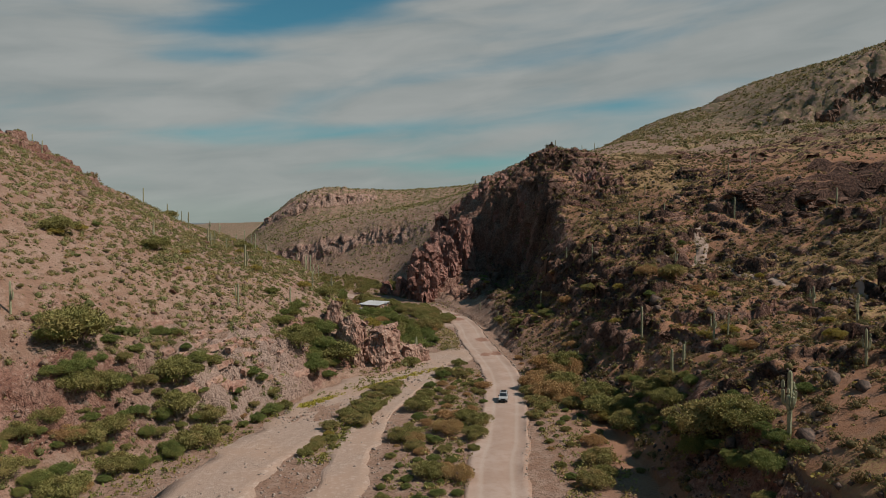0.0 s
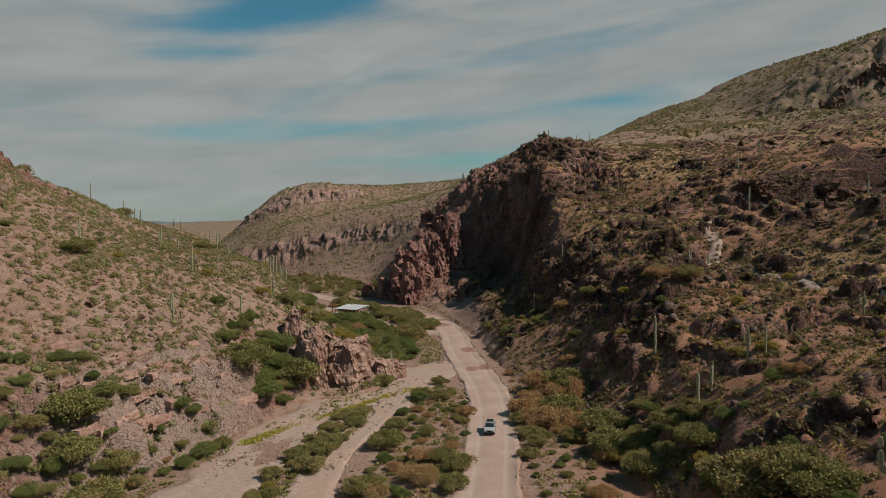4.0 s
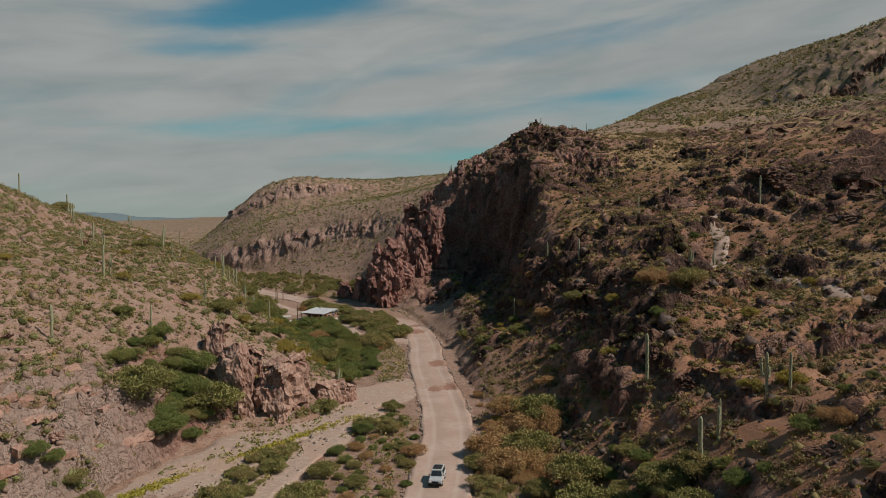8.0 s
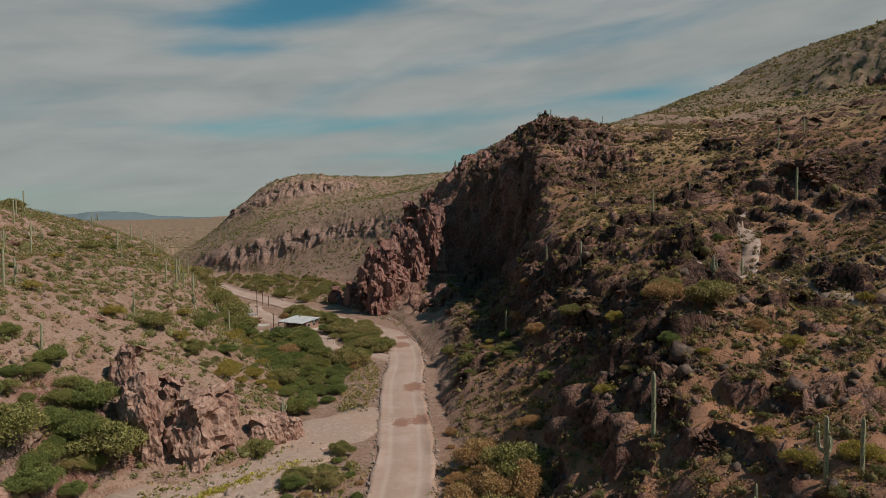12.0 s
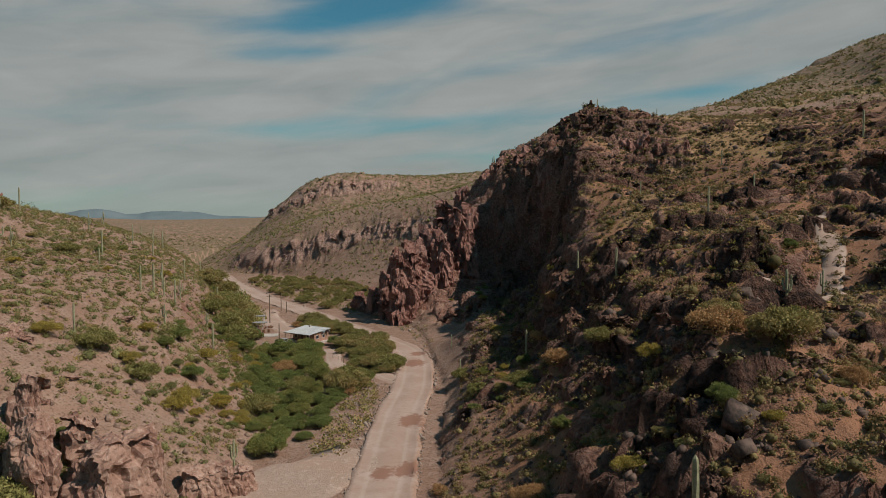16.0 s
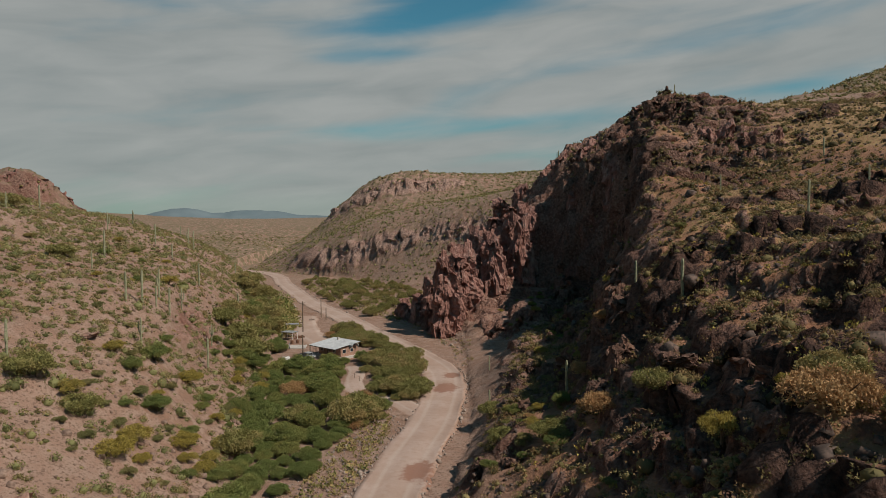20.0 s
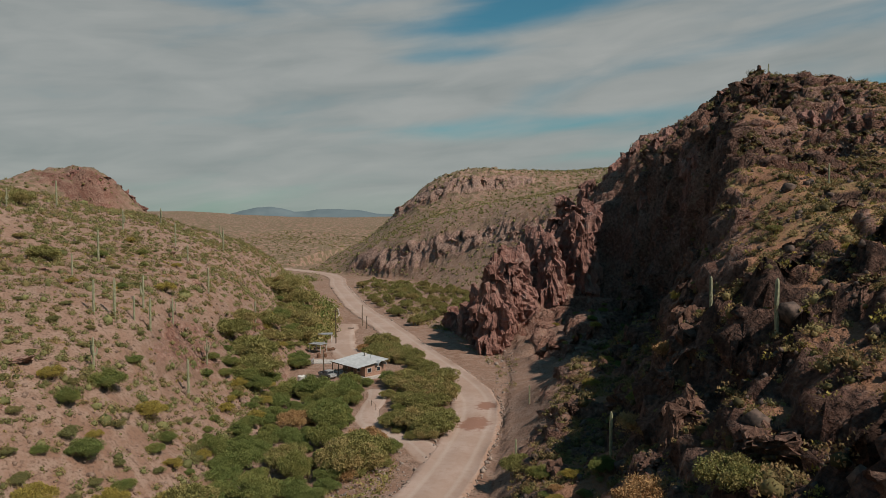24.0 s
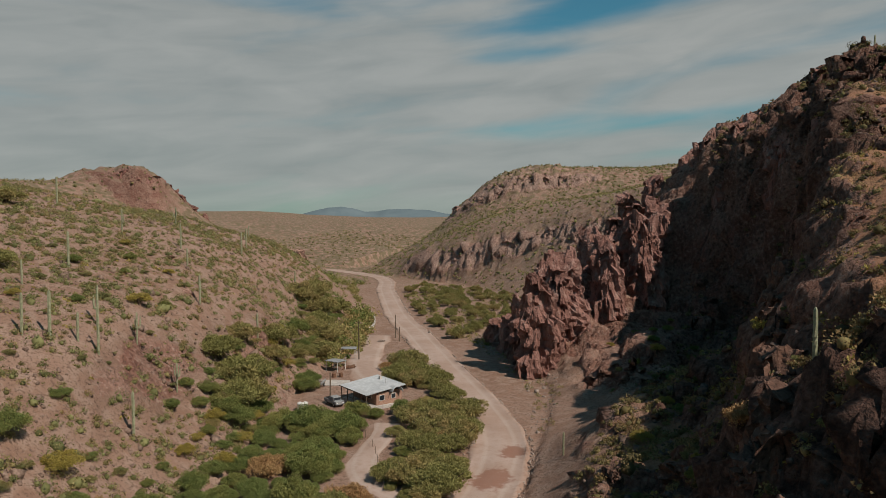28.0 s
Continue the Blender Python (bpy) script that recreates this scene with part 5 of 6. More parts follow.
knob = tagged(new("rocky_spur"), "jagged reddish knob of rock on the hill spur", "rock")
for k, (x, y, w, d, h) in enumerate(((-170, 468, 9, 7, 10), (-163, 464, 7, 6, 7), (-178, 474, 9, 7, 8), (-172, 460, 7, 6, 6))):
    knob_bm = rock_slab(w, d, h, k + 40, 8, 1.6, 0.5)
    bmesh.ops.transform(knob_bm, matrix=pose(x, y, float(height(x, y)[0]) - 2.5, 0, 0, k * 37), verts=knob_bm.verts)
    part("slab", knob_bm, MAT_ROCK, knob)


def crag_material():
    mat, t, b = material("crag_rock")
    n1, n2 = grain(t, 0.3, 6.0, 0.6), grain(t, 1.9, 7.0, 0.65)
    tone = blend(t, ramp(t, n1, 0.35, 0.65), (0.09, 0.05, 0.037), (0.165, 0.09, 0.063))
    tone = blend(t, ramp(t, n2, 0.52, 0.7), tone, (0.25, 0.155, 0.113))
    tone = blend(t, ramp(t, n2, 0.46, 0.33), tone, (0.035, 0.024, 0.02))
    t.links.new(tone, b.inputs["Base Color"])
    b.inputs["Roughness"].default_value = 0.9
    b.inputs["Specular IOR Level"].default_value = 0.15
    relief(t, b, n2, 0.9, 0.3)
    return mat


MAT_CRAG = crag_material()


# ---- cliffs: upright buttresses with broken, fluted faces ----
def buttress(w, d, h, seed, cuts=20, rag=0.1, taper=0.28):
    """A steep angular rock mass on z = 0: flat broken faces, upright joints, blocks fallen out."""
    rng = random.Random(seed)
    bm = bmesh.new()
    bmesh.ops.create_cube(bm, size=1.0)
    bmesh.ops.subdivide_edges(bm, edges=list(bm.edges), cuts=cuts, use_grid_fill=True)
    off = Vector((seed * 7.3, seed * 3.1, seed * 1.7))
    small = min(w, d)
    planes = []
    for k in range(9):
        a = 2 * math.pi * (k + rng.uniform(-0.4, 0.4)) / 9
        way = Vector((math.cos(a), math.sin(a), rng.uniform(-0.1, 0.55))).normalized()
        planes.append((way, rng.uniform(0.36, 0.5)))
    for k in range(3):
        planes.append((Vector((rng.uniform(-0.7, 0.7), rng.uniform(-0.7, 0.7), 1)).normalized(), rng.uniform(0.36, 0.46)))
    for v in bm.verts:
        c = v.co.copy()
        for way, far in planes:
            over = c.dot(way) - far
            if over > 0:
                c -= way * over * 0.8
        u = max(0.0, c.z + 0.5)
        k = 1 - taper * u ** 1.4
        p = Vector((c.x * w * k, c.y * d * k, u * h))
        q = p + off
        side = Vector((v.co.x, v.co.y, 0))
        side = side.normalized() if max(abs(v.co.x), abs(v.co.y)) > 0.49 else Vector((0, 0, 0))
        big = Vector((q.x * 0.26 + q.z * 0.05, q.y * 0.26, q.z * 0.17 - q.x * 0.06))
        block = Vector((q.x * 0.62, q.y * 0.62 + q.z * 0.12, q.z * 0.5))
        p += side * (0.13 * small * (noise.cell(big) - 0.5) + 0.07 * small * (noise.cell(block) - 0.5) + 0.04 * small * noise.noise(q * 0.35))
        if v.co.z > 0.49:
            p.z += h * rag * (noise.noise(Vector((q.x * 0.16, q.y * 0.16, seed))) + 0.7 * (noise.cell(Vector((q.x * 0.33, q.y * 0.33, seed))) - 0.5))
        v.co = p + noise.noise_vector(q * 0.8) * 0.28 + noise.noise_vector(q * 2.0) * 0.24
    return bm


def cliff(label, mat, specs, seed, cuts=20, rag=0.1, taper=0.28):
    """One rock face of several buttresses: x, y, base height, width, depth, height, turn."""
    whole = tagged(new("rock_cliff"), label, "cliff")
    for k, (x, y, z, w, d, h, turn) in enumerate(specs):
        bm = buttress(w, d, h, seed + k, cuts, rag, taper)
        bmesh.ops.transform(bm, matrix=pose(x, y, z, 0, 0, turn), verts=bm.verts)
        part("buttress", bm, mat, whole)
    return whole


def cliff_material(name, low, high, pale, deep):
    mat, t, b = material(name)
    pos = node(t, "ShaderNodeNewGeometry").outputs["Position"]
    tall = node(t, "ShaderNodeMapping", Vector=pos, Scale=(1.0, 1.0, 0.35)).outputs[0]
    n1, n2, n3 = grain(t, 0.09, 5.0, 0.6), grain(t, 0.55, 7.0, 0.65, tall), grain(t, 2.4, 6.0, 0.65)
    tone = blend(t, ramp(t, n1, 0.35, 0.65), low, high)
    tone = blend(t, ramp(t, n2, 0.52, 0.68, 0.0, 0.8), tone, pale)
    tone = blend(t, ramp(t, n2, 0.46, 0.34, 0.0, 0.85), tone, deep)
    tone = blend(t, ramp(t, n3, 0.46, 0.33, 0.0, 0.6), tone, deep)
    t.links.new(tone, b.inputs["Base Color"])
    b.inputs["Roughness"].default_value = 0.92
    b.inputs["Specular IOR Level"].default_value = 0.15
    relief(t, b, calc(t, "ADD", calc(t, "MULTIPLY", n2, 1.4), n3), 1.0, 0.5)
    return mat


MAT_CLIFF = cliff_material("red_cliff_rock", (0.235, 0.115, 0.09), (0.33, 0.175, 0.14), (0.43, 0.285, 0.235), (0.075, 0.042, 0.036))
MAT_PINK = cliff_material("pink_cliff_rock", (0.30, 0.18, 0.14), (0.40, 0.26, 0.21), (0.50, 0.36, 0.30), (0.15, 0.09, 0.072))
cliff("split red rock fins standing over the bend of the road", MAT_CLIFF, (
    (-7.5, 339, -2, 12, 12, 27, 30), (-14, 349, -2, 11, 12, 20, 34), (-21, 360, -2, 10, 12, 13, 28), (-5, 350, 4, 13, 14, 25, 26), (-12, 361, 4, 13, 14, 21, 30), (-30, 371, -1, 9, 12, 9, 36),
    (3, 361, 3, 11, 13, 30, 30), (-2, 372, 10, 13, 13, 24, 24), (9, 372, 12, 10, 13, 27, 34), (12, 370, 4, 10.5, 12, 33, 30), (13, 382, 14, 11, 12, 30, 28), (6, 388, 22, 12, 12, 18, 30), (1, 388, 20, 13, 12, 17, 20)), 3, 28)
cliff("rock crown of the cliff with a columned face", MAT_CLIFF, (
    (69, 353, 44, 9, 9, 20, 10), (75, 353, 44, 9, 9, 21, 6), (81, 350, 44, 9, 9, 20, -12), (87, 345, 43, 8, 9, 18, -20), (92, 339, 43, 7, 8, 14, -25), (62, 406, 62, 12, 12, 20, 30), (54, 408, 58, 12, 12, 19, 24),
    (45, 412, 53, 12, 12, 19, 34), (37, 417, 49, 12, 12, 20, 28), (29, 421, 46, 11, 12, 17, 30), (18, 405, 32, 11, 12, 26, 30), (23, 398, 40, 11, 12, 21, 26), (33, 394, 44, 12, 12, 20, 30), (45, 392, 50, 12, 12, 18, 34),
    (56, 386, 52, 12, 12, 17, 30), (7, 412, 34, 11, 12, 16, 22), (-2, 418, 30, 11, 12, 15, 34)), 51)


def wall_of(line, gap, w, d, h, seed, turn=None):
    """Buttresses side by side along a line of tops (x, y, top), one broken wall."""
    rng = random.Random(seed)
    out = []
    pts = densify(line, gap)
    for k, (x, y, top) in enumerate(pts):
        p, q = pts[max(0, k - 1)], pts[min(len(pts) - 1, k + 1)]
        along = math.degrees(math.atan2(q[1] - p[1], q[0] - p[0])) if turn is None else turn
        hh = h * rng.uniform(0.85, 1.15)
        out.append((x + rng.uniform(-0.15, 0.15) * gap, y + rng.uniform(-0.25, 0.25) * gap, top - hh + rng.uniform(-0.1, 0.04) * h, w * rng.uniform(0.9, 1.3), d * rng.uniform(0.8, 1.2), hh, along + rng.uniform(-14, 14)))
    return out


def on_ground(line, over):
    return [(x, y, float(height(x, y)[0]) + over) for x, y in line]


outcrop = tagged(new("rock_outcrop"), "split pinkish rock outcrop standing beside the dry wash", "rock")
for k, (x, y, w, d, h, turn, tp) in enumerate(((-23.9, 175.9, 5.0, 10.0, 15.0, 52, 0.25), (-15.4, 178.8, 12.5, 7.5, 13.0, 54, 0.22), (-8.6, 186.6, 8.0, 5.0, 6.0, 56, 0.3), (-5.4, 191.5, 5.0, 4.0, 4.0, 60, 0.35),
                                               (-28.5, 183.0, 7.0, 7.0, 18.0, 50, 0.35), (-21.5, 182.0, 6.0, 6.0, 14.5, 48, 0.3))):
    slab_bm = buttress(w, d, h + 1.5, k + 400, 24, 0.05, tp * 0.5)
    bmesh.ops.transform(slab_bm, matrix=pose(x, y, -1.5, 0, 0, turn), verts=slab_bm.verts)
    part("slab", slab_bm, MAT_ROCK, outcrop)
cliff("dark red rock wall towering above the shaded gully", MAT_CLIFF, wall_of([(48.5, 300, 38), (50, 310, 42), (51, 320, 44), (52, 332, 50), (51.5, 346, 56), (48.5, 360, 60), (40, 375, 57), (32, 382, 53)], 8, 11, 9, 33, 31), 31, 26, 0.12, 0.15)
cliff("pink rock cliffs at the foot of the canyon hill", MAT_PINK, wall_of([(-152, 556, 12), (-138, 549, 13), (-121, 539, 15), (-105, 537, 19), (-90, 534, 23), (-74, 531, 27), (-58, 529, 31), (-44, 523, 32), (-29, 516, 33), (-14, 507, 35)], 9, 14, 8, 15, 7), 141, 16, 0.08, 0.3)
cliff("pale pink rimrock along the crest of the canyon hill", MAT_PINK, wall_of([(-158, 637, 43), (-138, 636, 53), (-116, 640, 62), (-95, 650, 66), (-72, 660, 64)], 10, 15, 9, 15, 5), 81, 14, 0.06, 0.3)
cliff("jagged red rock ridge on the western hilltop", MAT_CLIFF, wall_of([(-314, 450, 57), (-304, 453, 63), (-297, 458, 61), (-290, 463, 63), (-282, 468, 65), (-280, 476, 63), (-279, 484, 59), (-277, 492, 53), (-276, 500, 47), (-275, 510, 40)], 6, 11, 12, 15, 9, 30), 191, 12, 0.08)
cliff("red rock knobs along the crest of the western slope", MAT_CLIFF, wall_of(on_ground([(-136, 204), (-130, 214), (-124, 226)], 1.5), 6, 7, 7, 7, 10, 30), 211, 10)
cliff("dark basalt bluff high on the eastern mountain", MAT_CRAG, wall_of(on_ground([(262, 524), (284, 526), (305, 528), (335, 530), (372, 534), (410, 540)], 9), 11, 19, 16, 34, 11), 221, 14)
cliff("dark rock bluffs across the eastern slope", MAT_CRAG, wall_of(on_ground([(104, 252), (116, 254), (128, 257), (142, 260), (156, 264), (172, 267)], 2.5), 6, 9, 9, 9, 12), 241, 12)
cliff("dark rock face of the near eastern terrace", MAT_CRAG, wall_of(on_ground([(40.5, 222), (41, 234), (41.5, 246), (42, 258), (41.5, 270), (42, 282), (44, 294)], 2.4), 4.5, 7, 6, 12, 13, 30), 261, 16)
cliff("dark broken rock face beside the stony trail", MAT_CRAG, wall_of(on_ground([(49, 180), (50, 188), (51, 196)], 2.0), 4.5, 6, 5, 7, 14), 281, 14)
cliff("dark rock face among bushes above the thicket", MAT_CRAG, wall_of(on_ground([(45, 153), (47.5, 160), (48.5, 168)], 1.6), 4.5, 5.5, 5, 6.5, 15), 291, 14)
cliff("low rock wall on the near spur above the road", MAT_CRAG, wall_of(on_ground([(27, 214), (26.5, 224), (27.5, 236), (27, 248)], 1.5), 5, 6, 5, 6, 16), 301, 14)

# ---- dark crags on the eastern slope ----
def rock_crag(seed, label, mat=MAT_CRAG, group="dark crags of the eastern slope"):
    """A broken, steep-faced crag about two metres across, its middle at the origin."""
    bm = bmesh.new()
    bmesh.ops.create_icosphere(bm, subdivisions=4, radius=1.0)
    rng = random.Random(seed)
    cuts = [(Vector((rng.gauss(0, 1), rng.gauss(0, 1), rng.gauss(0, 0.7))).normalized(), rng.uniform(0.42, 0.75)) for _ in range(11)]
    for v in bm.verts:
        p = v.co.copy()
        q = p * 1.6 + Vector((seed * 5.1, seed * 2.7, seed * 1.3))
        near_, next_ = noise.voronoi(Vector((q.x, q.y, q.z * 0.6)))[0][:2]
        f = 0.86 + 0.4 * noise.noise(q * 0.7) + 0.2 * noise.cell(q * 1.3) + 0.13 * noise.cell(q * 2.9) - 0.3 * near_ + 0.12 * (next_ - near_) + 0.16 * noise.noise(q * 3.1)
        p *= f
        for way, far in cuts:
            over = p.dot(way) - far
            if over > 0:
                p -= way * over * 0.9
        # steeper towards the west and south
        p.x = p.x * (0.82 if p.x < 0 else 1.15)
        p.z *= 0.85
        v.co = p + noise.noise_vector(q * 5.0) * 0.15 + noise.noise_vector(q * 11.0) * 0.07
    me = bpy.data.meshes.new("rock_crag")
    bm.to_mesh(me)
    bm.free()
    me.materials.append(mat)
    return tagged(new("rock_crag", me), label, "rock", group)


RED_POOL = [rock_crag(s, "reddish broken rock among the scrub", MAT_ROCK, "reddish rocks of the western slope") for s in (11, 12, 13, 14)]
_rr = random.Random(64)
for k in range(60):
    x, y = _rr.uniform(-105, -22), _rr.uniform(105, 300)
    while float(height(x, y)[0]) < 4:
        x, y = _rr.uniform(-105, -22), _rr.uniform(105, 300)
    r = _rr.uniform(0.6, 1.7)
    m = Matrix.LocRotScale((x, y, float(height(x, y)[0]) - 0.35 * r), Euler((_rr.uniform(-0.3, 0.3), _rr.uniform(-0.3, 0.3), _rr.uniform(0, 6))), (r, r * _rr.uniform(0.8, 1.7), r * _rr.uniform(0.6, 0.9)))
    if k < 4:
        RED_POOL[k].matrix_world = m
    else:
        copy_thing(RED_POOL[k % 4], m)
CRAG_POOL = [rock_crag(s, "dark broken crag standing out of the scrub slope") for s in range(1, 8)]
_cr = random.Random(63)
_spots = [(63, 210, 4.5, 0.8), (60, 207, 3.2, 0.8), (50, 187, 4.6, 0.8), (53, 190, 3.4, 0.7), (42.5, 175, 3.6, 0.8), (48, 159, 4.6, 0.8), (51, 163, 3.4, 0.8), (43, 205, 4.4, 0.8), (82, 183, 3.2, 0.7), (112, 262, 9, 0.7),
          (123, 258, 10, 0.7), (134, 262, 8, 0.7), (104, 208, 7, 0.6), (112, 214, 8, 0.6), (47, 213, 4.2, 0.8), (53, 215, 3.6, 0.8), (33, 259, 4.6, 0.9), (37, 253, 4.2, 0.9), (31, 242, 4.0, 0.9), (27.5, 226, 3.4, 1.0),
          (23, 216, 3.2, 1.1), (40, 237, 4.4, 0.8), (45, 262, 3.8, 0.8), (58, 172, 3.6, 0.8), (53, 169, 3.4, 0.8), (38, 220, 3.6, 0.8), (44, 246, 4.2, 0.8), (35, 232, 3.4, 0.9), (70, 233, 4.0, 0.7), (64, 250, 4.4, 0.7),
          (90, 226, 4.5, 0.7), (58, 148, 3.0, 0.7), (66, 132, 3.4, 0.7), (40, 150, 2.6, 0.8), (98, 176, 4.2, 0.7), (110, 190, 4.6, 0.7), (56, 228, 4.0, 0.8), (25, 262, 3.0, 0.9), (26, 246, 2.8, 0.9), (20.5, 204, 2.4, 0.9)]
for _ in range(70):
    x, y = _cr.uniform(28, 125), _cr.uniform(95, 330)
    if float(height(x, y)[0]) > 6:
        _spots.append((x, y, _cr.uniform(1.6, 4.2), _cr.uniform(0.7, 1.1)))
for k, (x, y, r, tall) in enumerate(_spots):
    r *= 0.42 if r < 5 else 0.5
    ob = CRAG_POOL[k % 7]
    m = Matrix.LocRotScale((x, y, float(height(x, y)[0]) - 0.4 * r * tall), Euler((_cr.uniform(-0.2, 0.2), _cr.uniform(-0.2, 0.2), _cr.uniform(-0.6, 0.6))), (r * _cr.uniform(0.8, 1.1), r * _cr.uniform(0.9, 1.5), r * tall))
    if k < 7:
        ob.matrix_world = m
    else:
        copy_thing(ob, m)

# ---- the horizon ----
def distant_mesas():
    """Low table hills, three and a half kilometres off."""
    mat, t, b = material("hazed_hills")
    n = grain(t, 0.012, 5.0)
    # the blue grey of distance haze is painted into the base colour
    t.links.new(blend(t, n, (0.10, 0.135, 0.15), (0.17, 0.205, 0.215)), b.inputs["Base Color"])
    b.inputs["Roughness"].default_value = 1.0
    b.inputs["Specular IOR Level"].default_value = 0.0
    # degrees west of north, height
    crest = [(-52, 20), (-45, 27), (-40, 24), (-36.5, 30), (-35.2, 46), (-34.2, 57), (-33.2, 61), (-32.3, 56), (-31.2, 43), (-30.3, 44), (-29.4, 51), (-28.0, 52), (-26.4, 50), (-25.4, 44), (-24.6, 35),
             (-22, 30), (-18, 26), (-12, 20)]
    az = np.arange(-52, -12, 0.2)
    top = np.interp(az, [c[0] for c in crest], [c[1] for c in crest]) + 1.2 * fbm(az * 1.7, az * 0.3, octaves=4, seed=97)
    a = np.radians(az)
    rows = []
    for r, f in ((3150, -0.6), (3300, 0.35), (3380, 0.8), (3420, 1.0), (3560, 0.97), (3700, 0.2), (3800, -0.6)):
        rows.append(np.stack([40 + r * np.sin(a), 184 + r * np.cos(a), 1.3 * top * f + (f < 0.9) * 2.0 * fbm(az * 2.5 + r, az, octaves=3, seed=99)], 1))
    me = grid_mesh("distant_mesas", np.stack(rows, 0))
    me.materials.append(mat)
    tagged(new("distant_mesas", me), "low table hills on the horizon, painted blue grey with haze", "hills", kind="structure")


distant_mesas()


# ---- house and yard ----
MAT_TIN = plain("tin_roof", (0.44, 0.44, 0.435), (0.54, 0.54, 0.53), 1.2, 0.55, 0.15, 0.05)
MAT_TAN = plain("tan_boards", (0.30, 0.17, 0.12), (0.42, 0.26, 0.19), 4.0)
MAT_WOOD = plain("weathered_wood", (0.10, 0.07, 0.05), (0.20, 0.145, 0.10), 7.0)
MAT_WHITE = plain("chalky_paint", (0.55, 0.52, 0.48), (0.72, 0.70, 0.66), 2.0, 0.7)
MAT_CONCRETE = plain("concrete", (0.38, 0.34, 0.30), (0.54, 0.49, 0.44), 2.5)
MAT_GLASS = plain("dark_glass", (0.02, 0.024, 0.028), (0.035, 0.04, 0.045), 1.0, 0.08, 0.0, 0.0)
MAT_CARPAINT = plain("silver_paint", (0.52, 0.52, 0.51), (0.62, 0.62, 0.61), 0.8, 0.3, 0.3, 0.0)
MAT_RUBBER = plain("rubber", (0.018, 0.018, 0.018), (0.035, 0.034, 0.033), 6.0, 0.9)
MAT_IRON = plain("rusty_iron", (0.12, 0.06, 0.035), (0.22, 0.12, 0.075), 5.0, 0.85)
MAT_GREY = plain("grey_canvas", (0.20, 0.20, 0.20), (0.32, 0.32, 0.31), 3.0)


def at_ground(x, y, turn=0.0, up=0.0):
    return pose(x, y, float(height(x, y)[0]) + up, 0, 0, turn)


def house():
    h = tagged(new("house"), "low tan house with a grey metal roof and shaded porch", "house")
    part("foundation", box(12.2, 10.2, 1.0, (0, 0, -0.6), 0.05), MAT_CONCRETE, h)
    for name, w, d, x, y in (("wall", 10.6, 0.2, 0.3, -2.3), ("wall", 10.6, 0.2, 0.3, 4.6), ("wall", 0.2, 6.7, -4.9, 1.15), ("wall", 0.2, 6.7, 5.5, 1.15)):
        part(name, box(w, d, 3.0, (x, y, 0.4), 0.02), MAT_TAN, h)
    # roof: one pitched sheet with standing ribs
    roof = bmesh.new()
    rows = []
    for y, z in ((-5.6, 3.35), (-2.3, 3.7), (1.2, 4.05), (5.3, 4.45)):
        rows.append([(roof.verts.new((-6.3 + 0.2 * k, y, z + (0.06 if k % 3 == 0 else 0.0))), roof.verts.new((-6.3 + 0.2 * k, y, z - 0.10))) for k in range(64)])
    for a, b in zip(rows[:-1], rows[1:]):
        for k in range(63):
            roof.faces.new((a[k][0], a[k + 1][0], b[k + 1][0], b[k][0]))
            roof.faces.new((a[k][1], b[k][1], b[k + 1][1], a[k + 1][1]))
    for k in range(63):
        roof.faces.new((rows[0][k][1], rows[0][k + 1][1], rows[0][k + 1][0], rows[0][k][0]))
        roof.faces.new((rows[-1][k][0], rows[-1][k + 1][0], rows[-1][k + 1][1], rows[-1][k][1]))
    for a, b in zip(rows[:-1], rows[1:]):
        for k in (0, 63):
            roof.faces.new((a[k][0], b[k][0], b[k][1], a[k][1]))
    r = part("roof", roof, MAT_TIN, h, "pale grey ribbed metal roof")
    part("fascia", box(12.7, 0.06, 0.22, (0, -5.64, 3.18), 0.01), MAT_WOOD, r)
    part("vent_pipe", tube([(1.5, 2.6, 3.6), (1.5, 2.6, 5.4)], [0.09, 0.09], 8), MAT_TIN, r)
    # arched canopy at the east gable
    arch = bmesh.new()
    for k in range(11):
        a = math.pi * k / 10
        for rad in (1.5, 1.38):
            for x in (5.0, 7.0):
                arch.verts.new((x, 2.6 - rad * math.cos(a), 3.15 + 1.35 * rad / 1.5 * math.sin(a)))
    arch.verts.ensure_lookup_table()
    for k in range(10):
        i, j = 4 * k, 4 * k + 4
        v = arch.verts
        for q in ((i, i + 1, j + 1, j), (i + 3, i + 2, j + 2, j + 3), (i, j, j + 2, i + 2), (i + 1, i + 3, j + 3, j + 1)):
            arch.faces.new([v[n] for n in q])
    part("canopy", arch, MAT_TIN, h, "arched metal canopy over the gable door")
    for x in (-5.9, -2.9, 0.1, 3.1, 5.9):
        part("porch_post", box(0.16, 0.16, 3.0, (x, -5.3, 0.3), 0.02), MAT_WOOD, h)
    part("porch_rail", box(11.6, 0.08, 0.1, (0, -5.3, 1.25), 0.02), MAT_WOOD, h)
    for x, y, turn, w, hh, z in ((-3.4, -2.42, 0, 1.3, 1.1, 1.5), (2.6, -2.42, 0, 1.3, 1.1, 1.5), (5.62, -0.9, 90, 1.2, 1.1, 1.5), (5.62, 2.2, 90, 1.0, 1.0, 1.6)):
        win = part("window", box(w + 0.18, 0.1, hh + 0.18, (x, y, z - 0.09), 0.02, turn), MAT_WHITE, h)
        part("pane", box(w, 0.05, hh, (x + (0.05 if turn else 0), y - (0 if turn else 0.05), z), 0.0, turn), MAT_GLASS, win)
    door = part("door", box(0.95, 0.08, 2.05, (-0.4, -2.44, 0.4), 0.02), MAT_WOOD, h)
